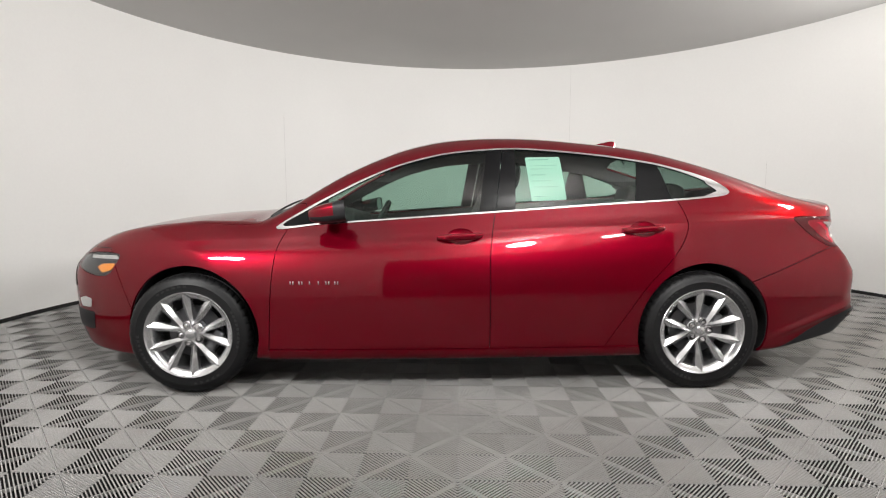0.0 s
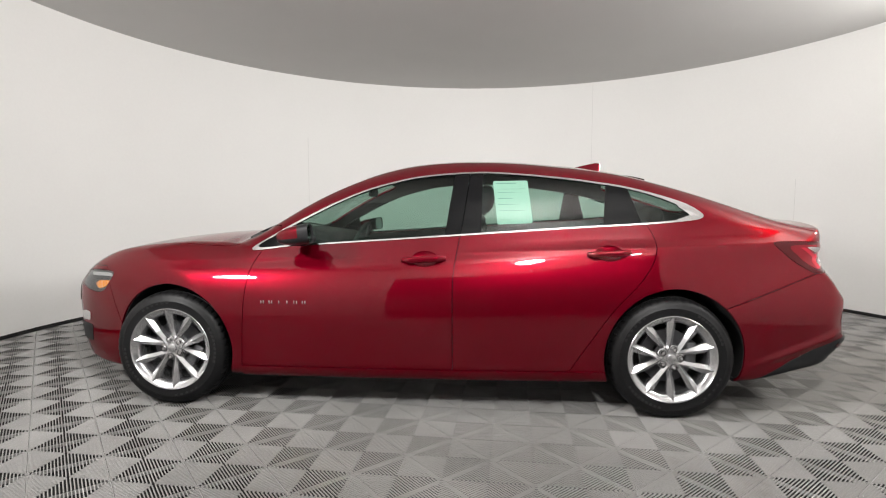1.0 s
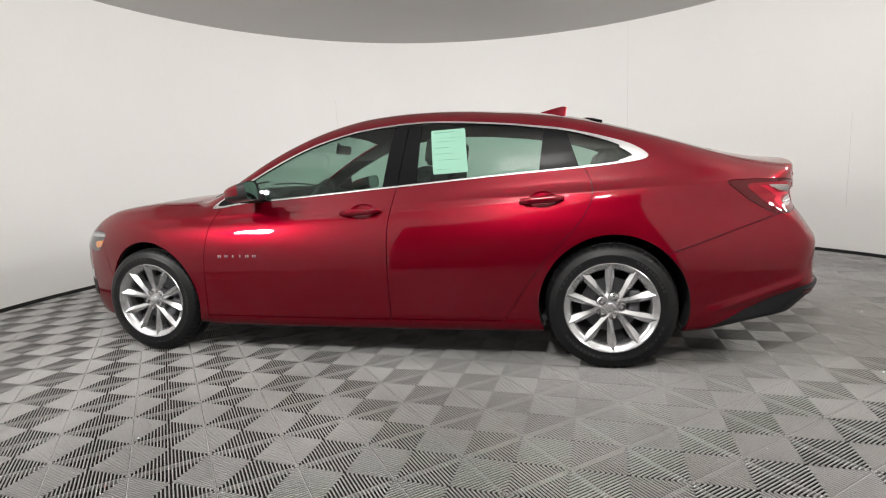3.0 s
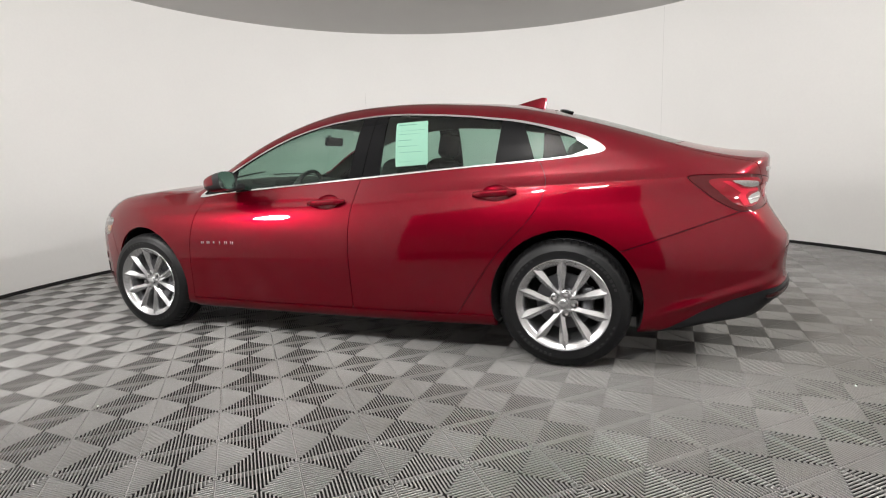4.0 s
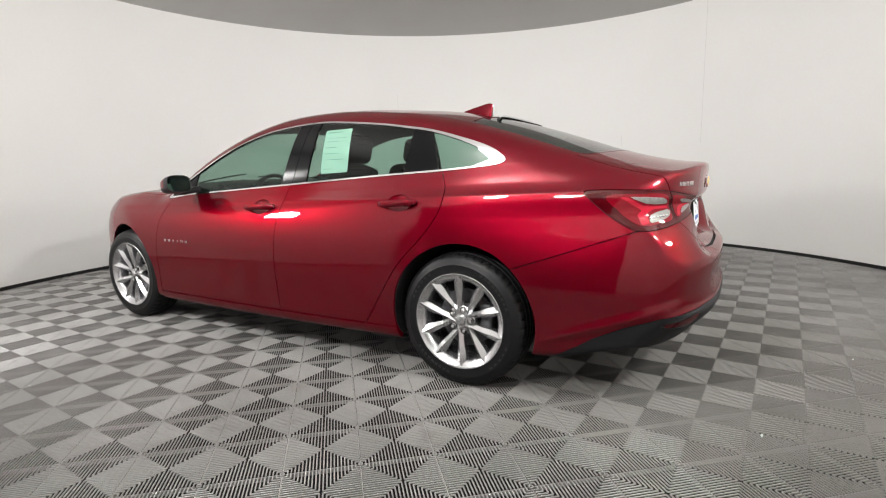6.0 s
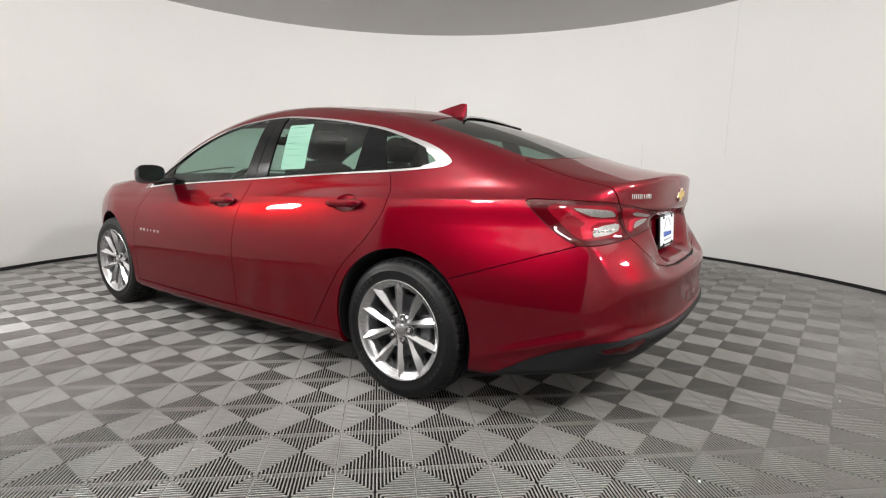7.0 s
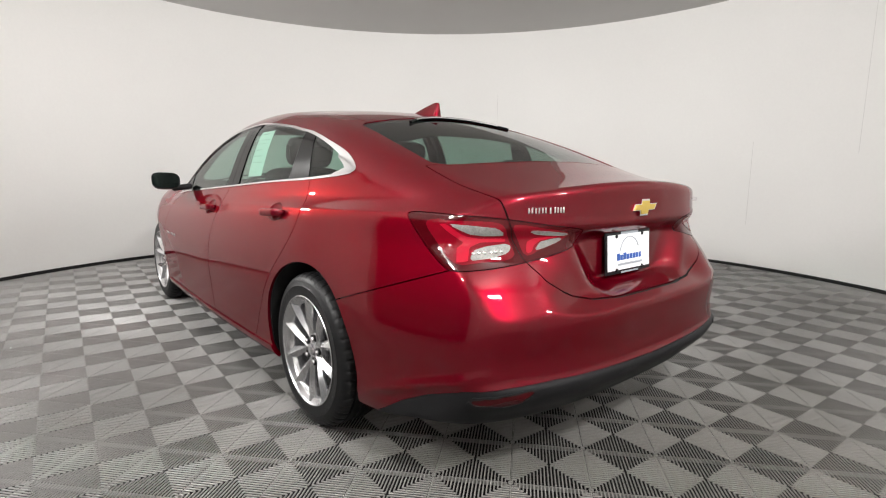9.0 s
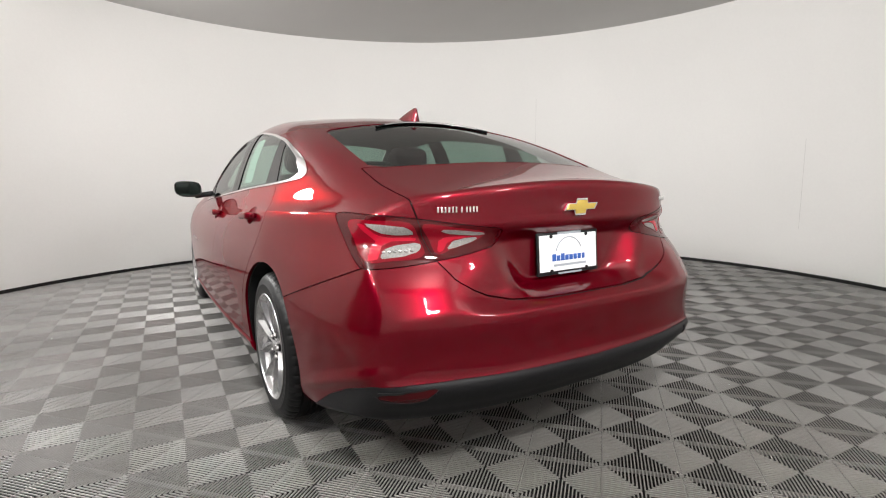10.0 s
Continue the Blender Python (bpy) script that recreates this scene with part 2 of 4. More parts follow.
def spline_loop(points, steps=10, closed=True):
    """A smooth line through points of the plane."""
    p, out, n = np.array(points, float), [], len(points)
    for i in range(n if closed else n - 1):
        a, b, c, d = (p[(i + k) % n] if closed else p[min(max(i + k, 0), n - 1)] for k in (-1, 0, 1, 2))
        for u in np.arange(steps) / steps:
            out.append(0.5 * (2 * b + (c - a) * u + (2 * a - 5 * b + 4 * c - d) * u * u + (3 * b - a - 3 * c + d) * u ** 3))
    if not closed:
        out.append(p[-1])
    return np.array(out)


def line_distance(a, b, pts, closed=False):
    """Distance of the points (a, b) from a line of the plane."""
    best = np.full(a.shape, 1e9)
    n = len(pts)
    for i in range(n if closed else n - 1):
        (x0, y0), (x1, y1) = pts[i], pts[(i + 1) % n]
        dx, dy = x1 - x0, y1 - y0
        u = np.clip(((a - x0) * dx + (b - y0) * dy) / max(dx * dx + dy * dy, 1e-12), 0, 1)
        best = np.minimum(best, (a - x0 - u * dx) ** 2 + (b - y0 - u * dy) ** 2)
    return np.sqrt(best)


def inside(a, b, loop):
    """Signed distance from a closed loop of the plane: negative inside."""
    hit = np.zeros(a.shape, bool)
    n = len(loop)
    for i in range(n):
        (x0, y0), (x1, y1) = loop[i], loop[(i + 1) % n]
        if y0 != y1:
            hit ^= ((y0 > b) != (y1 > b)) & (a < (x1 - x0) * (b - y0) / (y1 - y0) + x0)
    return np.where(hit, -1, 1) * line_distance(a, b, loop, True)


# ---------------------------------------------------------------- the skin of the car
# The car stands along x with its nose towards -x; its left flank faces -y.
AXLE, HUB_Z = 1.4145, 0.334
flank = curve([(0.12, 0.80), (0.19, 0.845), (0.225, 0.872), (0.265, 0.886), (0.33, 0.893), (0.44, 0.903), (0.56, 0.912), (0.66, 0.914), (0.75, 0.905),
               (0.82, 0.889), (0.862, 0.872), (0.90, 0.850), (0.95, 0.826), (1.0, 0.80), (1.1, 0.765), (1.2, 0.727), (1.30, 0.678), (1.36, 0.638), (1.42, 0.585), (1.5, 0.5)])
belt = curve([(-2.4, 0.80), (-1.4, 0.90), (-0.9, 0.925), (0.24, 1.0), (0.84, 1.04), (1.265, 1.066), (1.52, 1.09), (2.0, 1.11), (2.6, 1.11)])
taper_high = curve([(-2.6, -0.42), (-2.4, -0.26), (-2.2, -0.118), (-2.0, -0.056), (-1.8, -0.03), (-1.5, -0.006), (-1.1, 0.0), (1.1, 0.0), (1.3, -0.006), (1.567, -0.038), (1.8, -0.072), (2.05, -0.116), (2.25, -0.15), (2.6, -0.26)])
taper_low = curve([(-2.6, -0.38), (-2.4, -0.22), (-2.2, -0.115), (-2.0, -0.055), (-1.8, -0.018), (-1.5, 0.0), (1.5, 0.0), (1.8, -0.018), (2.05, -0.05), (2.25, -0.09), (2.6, -0.19)])
ridge = curve([(-2.7, 0.36), (-2.5, 0.54), (-2.35, 0.68), (-2.2, 0.785), (-2.0, 0.878), (-1.8, 0.935), (-1.5, 0.976), (-1.2, 0.996), (-1.06, 1.006), (-0.98, 1.044), (-0.85, 1.122),
               (-0.6, 1.262), (-0.42, 1.341), (-0.25, 1.399), (-0.05, 1.443), (0.15, 1.462), (0.35, 1.467), (0.6, 1.459), (0.8, 1.442), (1.0, 1.422), (1.2, 1.390), (1.4, 1.342),
               (1.6, 1.284), (1.8, 1.218), (1.93, 1.174), (2.05, 1.137), (2.15, 1.112), (2.3, 1.085), (2.42, 1.076), (2.6, 1.080)])
tail = curve([(0.1, 2.30), (0.2, 2.345), (0.28, 2.395), (0.33, 2.437), (0.37, 2.477), (0.40, 2.502), (0.422, 2.513), (0.438, 2.514), (0.46, 2.503), (0.49, 2.498), (0.53, 2.497), (0.57, 2.500), (0.60, 2.503), (0.63, 2.504), (0.66, 2.500), (0.70, 2.490), (0.80, 2.47), (1.1, 2.45)])
hatch = curve([(0.5, 2.74), (0.62, 2.555), (0.65, 2.505), (0.672, 2.468), (0.70, 2.437), (0.74, 2.424), (0.78, 2.417), (0.83, 2.408), (0.87, 2.400), (0.90, 2.402), (0.925, 2.419), (0.96, 2.417), (1.0, 2.415), (1.03, 2.418), (1.06, 2.430), (1.08, 2.443), (1.3, 2.48)])
hatch_corner = curve([(0.5, 2.62), (0.645, 2.525), (0.70, 2.489), (0.78, 2.440), (0.83, 2.411), (0.87, 2.402), (0.90, 2.403), (0.925, 2.419), (0.96, 2.417), (1.0, 2.415), (1.03, 2.418), (1.06, 2.430), (1.08, 2.443), (1.3, 2.48)])
nose = curve([(0.1, -2.26), (0.2, -2.31), (0.3, -2.35), (0.45, -2.368), (0.6, -2.372), (0.7, -2.355), (0.8, -2.30), (0.95, -2.16)])


def smax(a, b, k):
    h = np.maximum(k - np.abs(a - b), 0) / k
    return np.maximum(a, b) + h * h * k / 4


def half_width(x, z):
    zb = belt(x)
    zz = np.where(z < 0.6, z, np.where(z < zb, 0.6 + (z - 0.6) * 0.4 / (zb - 0.6), 1.0 + (z - zb)))
    k = np.clip((z - 0.5) / 0.4, 0, 1)
    k = k * k * (3 - 2 * k)
    lip = 0.011 * np.exp(-(((z - 0.305 - (x - 1.85) * 0.35) / 0.022) ** 2)) * np.clip((x - 1.80) / 0.15, 0, 1)
    zc = 0.858 + (x + 1.2) * 0.033                     # the shoulder crease
    tent = np.clip(np.where(z < zc, 1 + (z - zc) / 0.11, 1 - (z - zc) / 0.055), 0, 1) ** 1.5
    crease = tent * (0.004 + 0.008 * np.clip((x - 0.3) / 0.9, 0, 1)) * np.clip((x + 1.9) / 0.4, 0, 1)
    return flank(zz) + crease + taper_high(x) * k + taper_low(x) * (1 - k) + lip


def skin(x, y, z):
    """Below zero inside the car."""
    y = np.abs(y)
    slope = (ridge(x + 0.01) - ridge(x - 0.01)) / 0.02
    top = (z - ridge(x) + (0.14 - 0.075 * np.clip((-0.9 - x) / 0.5, 0, 1)) * y * y) / np.sqrt(1 + slope * slope)
    side = (y - half_width(x, z)) * 0.97
    step = lambda u: np.clip(u, 0, 1) ** 2 * (3 - 2 * np.clip(u, 0, 1))
    pocket = step((0.918 - z) / 0.055) * step((z - 0.668) / 0.055) * step((np.interp(z, [0.70, 0.74, 0.86, 0.92], [0.27, 0.31, 0.375, 0.345]) - y + 0.05) / 0.16)
    bow = 0.06 * y * y + 0.30 * y ** 4
    rear = x - (tail(z) - bow)
    flat = 0.08 * y * y + (0.34 + 0.16 * step((z - 0.72) / 0.20)) * y ** 4
    out = step((y - 0.36) / 0.22)
    slant = x - ((hatch(z) * (1 - out) + hatch_corner(z) * out) * (1 - pocket) + (2.350 + 0.03 * (0.90 - z)) * pocket - flat)
    front = nose(z) + 0.15 * y * y + 1.25 * y ** 4 - x
    f = smax(side, top, 0.10)
    f = smax(f, rear * 0.93, 0.07)
    f = smax(f, slant * np.where(z > 0.9, 0.93, 0.85), 0.005 + 0.085 * step((z - 0.78) / 0.10) - 0.055 * step((z - 0.92) / 0.12))
    f = smax(f, front * 0.9, 0.10)
    return smax(f, 0.195 + 0.09 * step((x - 1.75) / 0.5) - z, 0.03)


def skin_normal(p):
    e = 0.002
    x, y, z = p.T
    g = np.stack([skin(x + e, y, z) - skin(x - e, y, z), skin(x, y + e, z) - skin(x, y - e, z), skin(x, y, z + e) - skin(x, y, z - e)], 1)
    return g / np.linalg.norm(g, axis=1)[:, None]


def solve_ray(o, d, far):
    lo, hi = np.zeros(len(o)), np.full(len(o), far)
    for _ in range(34):
        mid = (lo + hi) / 2
        p = o + d * mid[:, None]
        isin = skin(p[:, 0], p[:, 1], p[:, 2]) < 0
        lo, hi = np.where(isin, mid, lo), np.where(isin, hi, mid)
    return o + d * ((lo + hi) / 2)[:, None]


def side_y(x, z):
    """Half width of the finished skin at x, z."""
    x, z = np.atleast_1d(x).astype(float), np.atleast_1d(z).astype(float)
    p = solve_ray(np.stack([x, 0 * x, z], 1), np.tile([0.0, -1.0, 0.0], (len(x), 1)), 1.3)
    return -p[:, 1]


def rear_x(y, z):
    """Where the finished skin ends behind at y, z."""
    y, z = np.atleast_1d(y).astype(float), np.atleast_1d(z).astype(float)
    p = solve_ray(np.stack([0 * y + 1.6, y, z], 1), np.tile([1.0, 0.0, 0.0], (len(y), 1)), 1.3)
    return p[:, 0]


def make_skin():
    rows = []
    th = np.radians(np.concatenate([np.linspace(-62, -30, 40, endpoint=False), np.linspace(-30, -20, 40, endpoint=False), np.linspace(-20, 62, 190, endpoint=False), np.linspace(62, 90, 46)]))
    xs, xe0, xe1 = np.linspace(-1.75, 1.8, 310), -1.75, 1.8
    stations = [(xe0, 180 - a) for a in np.linspace(0, 90, 60, endpoint=False)] + [(x, 90.0) for x in xs] + [(xe1, a) for a in np.linspace(90, 0, 85)[1:]]
    o, d = [], []
    for x, a in stations:
        c, s = math.cos(math.radians(a)), math.sin(math.radians(a))
        for t in th:
            o.append((x, 0, 0.62))
            d.append((math.cos(t) * c, -math.cos(t) * s, math.sin(t)))
    o, d = np.array(o), np.array(d)
    p = solve_ray(o, d, 2.0)
    p[np.abs(p[:, 1]) < 1e-6, 1] = 0.0
    n, k = len(stations), len(th)
    faces = [(i * k + j, (i + 1) * k + j, (i + 1) * k + j + 1, i * k + j + 1) for i in range(n - 1) for j in range(k - 1)]
    return p, faces


class Sheet:
    """A piece of the skin: places and faces, cut by functions of the place."""

    def __init__(self, verts, faces):
        self.verts, self.faces = verts, faces

    def cut(self, fn):
        """The piece where fn < 0."""
        v = self.verts
        g = fn(v[:, 0], v[:, 1], v[:, 2])
        keep = g < 0
        out, extra, made, count = [], [], {}, len(v)
        for q in self.faces:
            n_in = sum(1 for i in q if keep[i])
            if n_in == len(q):
                out.append(q)
            elif n_in:
                poly = []
                for a, b in zip(q, q[1:] + q[:1]):
                    if keep[a]:
                        poly.append(a)
                    if keep[a] != keep[b]:
                        key = (a, b) if a < b else (b, a)
                        if key not in made:
                            u = g[key[0]] / (g[key[0]] - g[key[1]])
                            made[key] = count + len(extra)
                            extra.append(v[key[0]] + u * (v[key[1]] - v[key[0]]))
                        poly.append(made[key])
                if len(poly) > 2:
                    out.append(tuple(poly))
        verts = np.vstack([v, np.array(extra)]) if extra else v
        used = sorted({i for q in out for i in q})
        index = {a: b for b, a in enumerate(used)}
        return Sheet(verts[used] if used else np.zeros((0, 3)), [tuple(index[i] for i in q) for q in out])

    def shifted(self, depth):
        """The same piece, moved inwards by depth."""
        return Sheet(self.verts - skin_normal(self.verts) * depth, self.faces)

    def mirrored(self):
        return Sheet(self.verts * [1, -1, 1], [q[::-1] for q in self.faces])

    def both(self):
        """The piece and its mirror image, joined along the middle."""
        v, n = self.verts, len(self.verts)
        index = [i if abs(v[i, 1]) < 1e-5 else n + i for i in range(n)]
        faces = list(self.faces) + [tuple(index[i] for i in q[::-1]) for q in self.faces]
        return Sheet(np.vstack([v, v * [1, -1, 1]]), faces)

    def with_edge(self, depth=0.012):
        """Adds a rim that runs inwards from every free edge."""
        count = {}
        for q in self.faces:
            for a, b in zip(q, q[1:] + q[:1]):
                key = (a, b) if a < b else (b, a)
                count[key] = None if key in count else (a, b)
        rim = [e for e in count.values() if e is not None and np.abs(self.verts[list(e), 1]).max() > 1e-5]
        if not rim:
            return self
        ids = sorted({i for e in rim for i in e})
        n0, k = len(self.verts), len(ids)
        at = {a: n0 + b for b, a in enumerate(ids)}
        base = self.verts[ids]
        low = base - skin_normal(base) * depth
        faces = list(self.faces) + [(at[b], at[a], at[a] + k, at[b] + k) for a, b in rim]
        return Sheet(np.vstack([self.verts, base, low]), faces)

    def build(self, name, mat, parent, label=""):
        return mesh_object(name, self.verts, self.faces, mat, parent, label)


def both_sides(sheet, name, mat, parent, label="", edge=0.012):
    sheet = sheet.with_edge(edge) if edge else sheet
    a = sheet.build(name, mat, parent, label)
    b = sheet.mirrored().build(name, mat, parent, label)
    return a, b


GAP = 0.0022
skin_verts, skin_faces = make_skin()
SKIN = Sheet(skin_verts, skin_faces)

# lines of the flank, in x and z
DLO = spline_loop([(-0.955, 0.912), (-0.707, 0.934), (-0.475, 0.948), (0.24, 0.995), (0.84, 1.036), (1.265, 1.060), (1.50, 1.080), (1.588, 1.097), (1.590, 1.126), (1.500, 1.180),
                   (1.33, 1.235), (1.165, 1.277), (1.01, 1.302), (0.85, 1.325), (0.53, 1.356), (0.31, 1.362), (0.035, 1.341), (-0.13, 1.309), (-0.30, 1.260), (-0.47, 1.190), (-0.64, 1.105), (-0.80, 1.018)])
PANES = spline_loop([(-0.885, 0.940), (-0.707, 0.951), (-0.475, 0.965), (0.24, 1.012), (0.84, 1.052), (1.265, 1.078), (1.42, 1.092), (1.485, 1.104), (1.480, 1.118), (1.42, 1.158),
                     (1.31, 1.211), (1.165, 1.253), (1.01, 1.280), (0.85, 1.304), (0.53, 1.336), (0.31, 1.343), (0.035, 1.321), (-0.13, 1.289), (-0.30, 1.239), (-0.46, 1.171), (-0.63, 1.085), (-0.77, 1.008)])
# the bright surround is narrow along the sill and roof, broad in the rear corner
NARROW = np.array([0.45] * 62 + [0.10] * 14 + [0.32] * 14 + [0.5] * 130)[:, None]
PANES = PANES + NARROW * (DLO - PANES)
B_LINE = lambda z: 0.215 + 0.042 * np.clip((z - 0.74) / 0.27, 0, 1) ** 1.5 + 0.15 * np.clip(z - 1.01, 0, 1)
FRONT_SEAM = spline_loop([(-0.99, 0.15), (-0.985, 0.27), (-0.958, 0.61), (-0.935, 0.80), (-0.905, 0.88), (-0.87, 0.94), (-0.80, 1.02)], 8, False)
REAR_SEAM = spline_loop([(0.80, 0.20), (0.865, 0.285), (0.944, 0.405), (1.076, 0.596), (1.223, 0.753), (1.300, 0.870), (1.316, 0.965), (1.285, 1.05), (1.255, 1.075), (1.20, 1.20), (1.155, 1.30)], 8, False)
SILL_Z = 0.262


def along(line):
    """x of a rising line at height z."""
    zz, xx = line[:, 1], line[:, 0]
    return lambda z: np.interp(z, zz, xx)


front_seam, rear_seam = along(FRONT_SEAM), along(REAR_SEAM)
is_flank = lambda x, y, z: np.abs(y) - 0.40 - 0.16 * np.clip((1.25 - z) / 0.3, 0, 1)
arch = lambda x, z, r: np.minimum(np.hypot(x - AXLE, z - 0.343), np.hypot(x + AXLE, z - 0.343)) - r
ARCH_R = 0.378


def outside_arch(x, y, z):
    return np.where(np.abs(y) > 0.45, -arch(x, z, ARCH_R), -1.0)


# lines of the tail, in h (a mix of x and y) and z
tail_h = lambda x, y: (x - np.abs(y)) / math.sqrt(2)
LAMP = spline_loop([(0.853, 0.952), (0.887, 0.905), (0.940, 0.845), (0.995, 0.802), (1.03, 0.796), (1.16, 0.806), (1.30, 0.828), (1.405, 0.853), (1.425, 0.868), (1.447, 0.905), (1.44, 0.917),
                    (1.34, 0.934), (1.19, 0.957), (1.05, 0.967), (0.91, 0.969), (0.863, 0.966)], 6)


def lid(x, y, z):
    """The boot lid: below zero on it."""
    y = np.abs(y)
    face = inside(y, z, [(-1.0, 0.674), (0.2, 0.674), (0.34, 0.682), (0.42, 0.70), (0.475, 0.725), (0.53, 0.76), (0.575, 0.825), (0.612, 0.92), (0.632, 1.0), (0.64, 1.06), (0.62, 1.3), (-1.0, 1.3)])
    face = face * np.where((z < 0.72) & (face > -0.05), 0.8, 1.0)
    deck = np.interp(y, [0, 0.3, 0.5, 0.56, 0.60, 0.63], [2.018, 1.998, 1.957, 1.94, 1.915, 1.90]) - x
    return np.maximum(face, deck)


def lamp(x, y, z):
    return np.where(x > 1.7, inside(tail_h(x, y), z, LAMP), 1.0)


def valance(x, y, z):
    """The black lower edge of the rear bumper."""
    edge = np.interp(tail_h(x, y), [0.70, 0.80, 0.85, 0.95, 1.07, 1.2, 1.35, 1.6, 1.9], [0.20, 0.285, 0.325, 0.385, 0.432, 0.450, 0.456, 0.451, 0.445])
    return np.where(x > 1.6, z - edge, 1.0)


def bumper_line(x, y, z):
    """Seam between the rear wing and the bumper."""
    return z - (0.608 + (x - 1.66) * 0.345)


# ---------------------------------------------------------------- the car
CAR = thing("car", pose(0, 0, 0), "dark red metallic four-door sedan parked on the ribbed tile floor", "car")

BASE = SKIN.cut(outside_arch)
REST = BASE


def take(fn, gap=GAP):
    """Cuts a panel out of what is left of the skin, with a gap round it."""
    global REST
    piece = REST.cut(lambda x, y, z: fn(x, y, z) + gap)
    REST = REST.cut(lambda x, y, z: -fn(x, y, z) + gap)
    return piece


WINDSHIELD = [(-1.05, -1), (-1.05, 0), (-1.035, 0.3), (-0.975, 0.55), (-0.925, 0.635), (-0.86, 0.66), (-0.60, 0.618), (-0.36, 0.565), (-0.325, 0.545), (-0.335, 0.3), (-0.345, 0), (-0.345, -1)]
BACKLIGHT = [(1.285, -1), (1.285, 0), (1.30, 0.35), (1.335, 0.545), (1.37, 0.578), (1.65, 0.596), (1.885, 0.60), (1.93, 0.56), (1.95, 0.5), (1.99, 0.3), (2.01, 0), (2.01, -1)]
BONNET = [(-2.235, -1), (-2.235, 0), (-2.19, 0.3), (-2.08, 0.53), (-1.85, 0.645), (-1.5, 0.715), (-1.2, 0.745), (-1.06, 0.73), (-1.04, 0.66), (-1.075, 0.3), (-1.09, 0), (-1.09, -1)]
HEADLAMP = spline_loop([(0.768, 0.756), (0.80, 0.70), (0.835, 0.658), (0.91, 0.640), (1.06, 0.655), (1.24, 0.695), (1.25, 0.725), (1.06, 0.765), (0.91, 0.776), (0.80, 0.774)], 6)
nose_h = lambda x, y: (-x - np.abs(y)) / math.sqrt(2)
in_plan = lambda loop, low: (lambda x, y, z: np.where(z > low, inside(x, np.abs(y), loop), 1.0))
dlo = lambda x, y, z: np.maximum(np.where((x > -1.2) & (x < 1.8), inside(x, z, DLO), 1.0), -is_flank(x, y, z))
panes = lambda x, y, z: np.where((x > -1.2) & (x < 1.8), inside(x, z, PANES), 1.0)

windows = take(dlo, 0.0005)
surround = windows.cut(lambda x, y, z: -panes(x, y, z)).shifted(-0.004)
glazing = windows.cut(lambda x, y, z: panes(x, y, z))
lamp_piece = take(lamp, 0.0015)
lid_piece = take(lid, 0.0022)
windshield_piece = take(in_plan(WINDSHIELD, 0.9), 0.002)
backlight_piece = take(in_plan(BACKLIGHT, 1.08), 0.002)
bonnet_piece = take(in_plan(BONNET, 0.55))
cowl_piece = take(lambda x, y, z: np.maximum(np.maximum(x + 0.90, -1.10 - x), np.maximum(np.abs(y) - 0.70, 0.93 - z)), 0.001)
headlamp_piece = take(lambda x, y, z: np.where(x < -1.6, inside(nose_h(x, y), z, HEADLAMP), 1.0), 0.0015)
valance_piece = take(valance, 0.001)
rear_bumper_piece = take(lambda x, y, z: np.maximum(bumper_line(x, y, z), 1.60 - x))
front_bumper_piece = take(lambda x, y, z: np.maximum(x + 1.70 + (z - 0.30) * 0.42, z - 0.80))
under_piece = take(lambda x, y, z: z - 0.207, 0.0)
door_height = lambda x, y, z: np.maximum(np.maximum(z - belt(x) - 0.03, SILL_Z - z), 0.4 - np.abs(y))
front_door_piece = take(lambda x, y, z: np.maximum(np.maximum(front_seam(z) - x, x - B_LINE(z)), door_height(x, y, z)))
rear_door_piece = take(lambda x, y, z: np.maximum(np.maximum(B_LINE(z) - x, x - rear_seam(z)), door_height(x, y, z)))
fender_piece = take(lambda x, y, z: np.maximum(x - front_seam(z), z - 1.05))
sill_piece = take(lambda x, y, z: np.maximum(z - SILL_Z, np.abs(x + 0.05) - 1.35), 0.0004)
roof_piece = take(lambda x, y, z: np.maximum(np.maximum(-0.42 - x, x - 1.36), np.maximum(np.abs(y) - 0.545 + 0.02 * np.abs(x - 0.4), 1.2 - z)), 0.0015)

# painted panels
HANDLES = [(-0.070, 0.178, 0.872), (0.945, 1.175, 0.908)]
cup_shape = lambda x0, x1, zc: (lambda x, y, z: np.where(np.abs(y) > 0.6, np.hypot((x - (x0 + x1) / 2 - 0.005) / 0.074, (z - zc) / 0.043) - 1, 1.0))
front_door_piece = front_door_piece.cut(lambda x, y, z: -cup_shape(*HANDLES[0])(x, y, z))
rear_door_piece = rear_door_piece.cut(lambda x, y, z: -cup_shape(*HANDLES[1])(x, y, z))
both_sides(front_door_piece, "front_door", PAINT, CAR)
both_sides(rear_door_piece, "rear_door", PAINT, CAR)
both_sides(fender_piece, "front_fender", PAINT, CAR)
both_sides(sill_piece.shifted(-0.009), "sill", PAINT, CAR, "", 0.022)
both_sides(REST, "quarter_panel", PAINT, CAR)
bonnet_piece.with_edge().both().build("bonnet", PAINT, CAR)
roof_piece.with_edge().both().build("roof", PAINT, CAR)
lid_piece.with_edge().both().build("boot_lid", PAINT, CAR)
# near-black strip behind the lid's gap, standing in for its shade
SKIN.cut(lambda x, y, z: np.maximum(np.abs(lid(x, y, z)) - 0.014, 1.9 - x)).shifted(0.0085).both().build("lid_seal", DARK, CAR)
rear_bumper_piece.with_edge().both().build("rear_bumper", PAINT, CAR)
front_bumper_piece.with_edge().both().build("front_bumper", PAINT, CAR)
valance_piece.with_edge(0.02).both().build("rear_valance", BLACK_PLASTIC, CAR, "black plastic lower bumper edge")
under_piece.both().build("underbody", DARK, CAR)
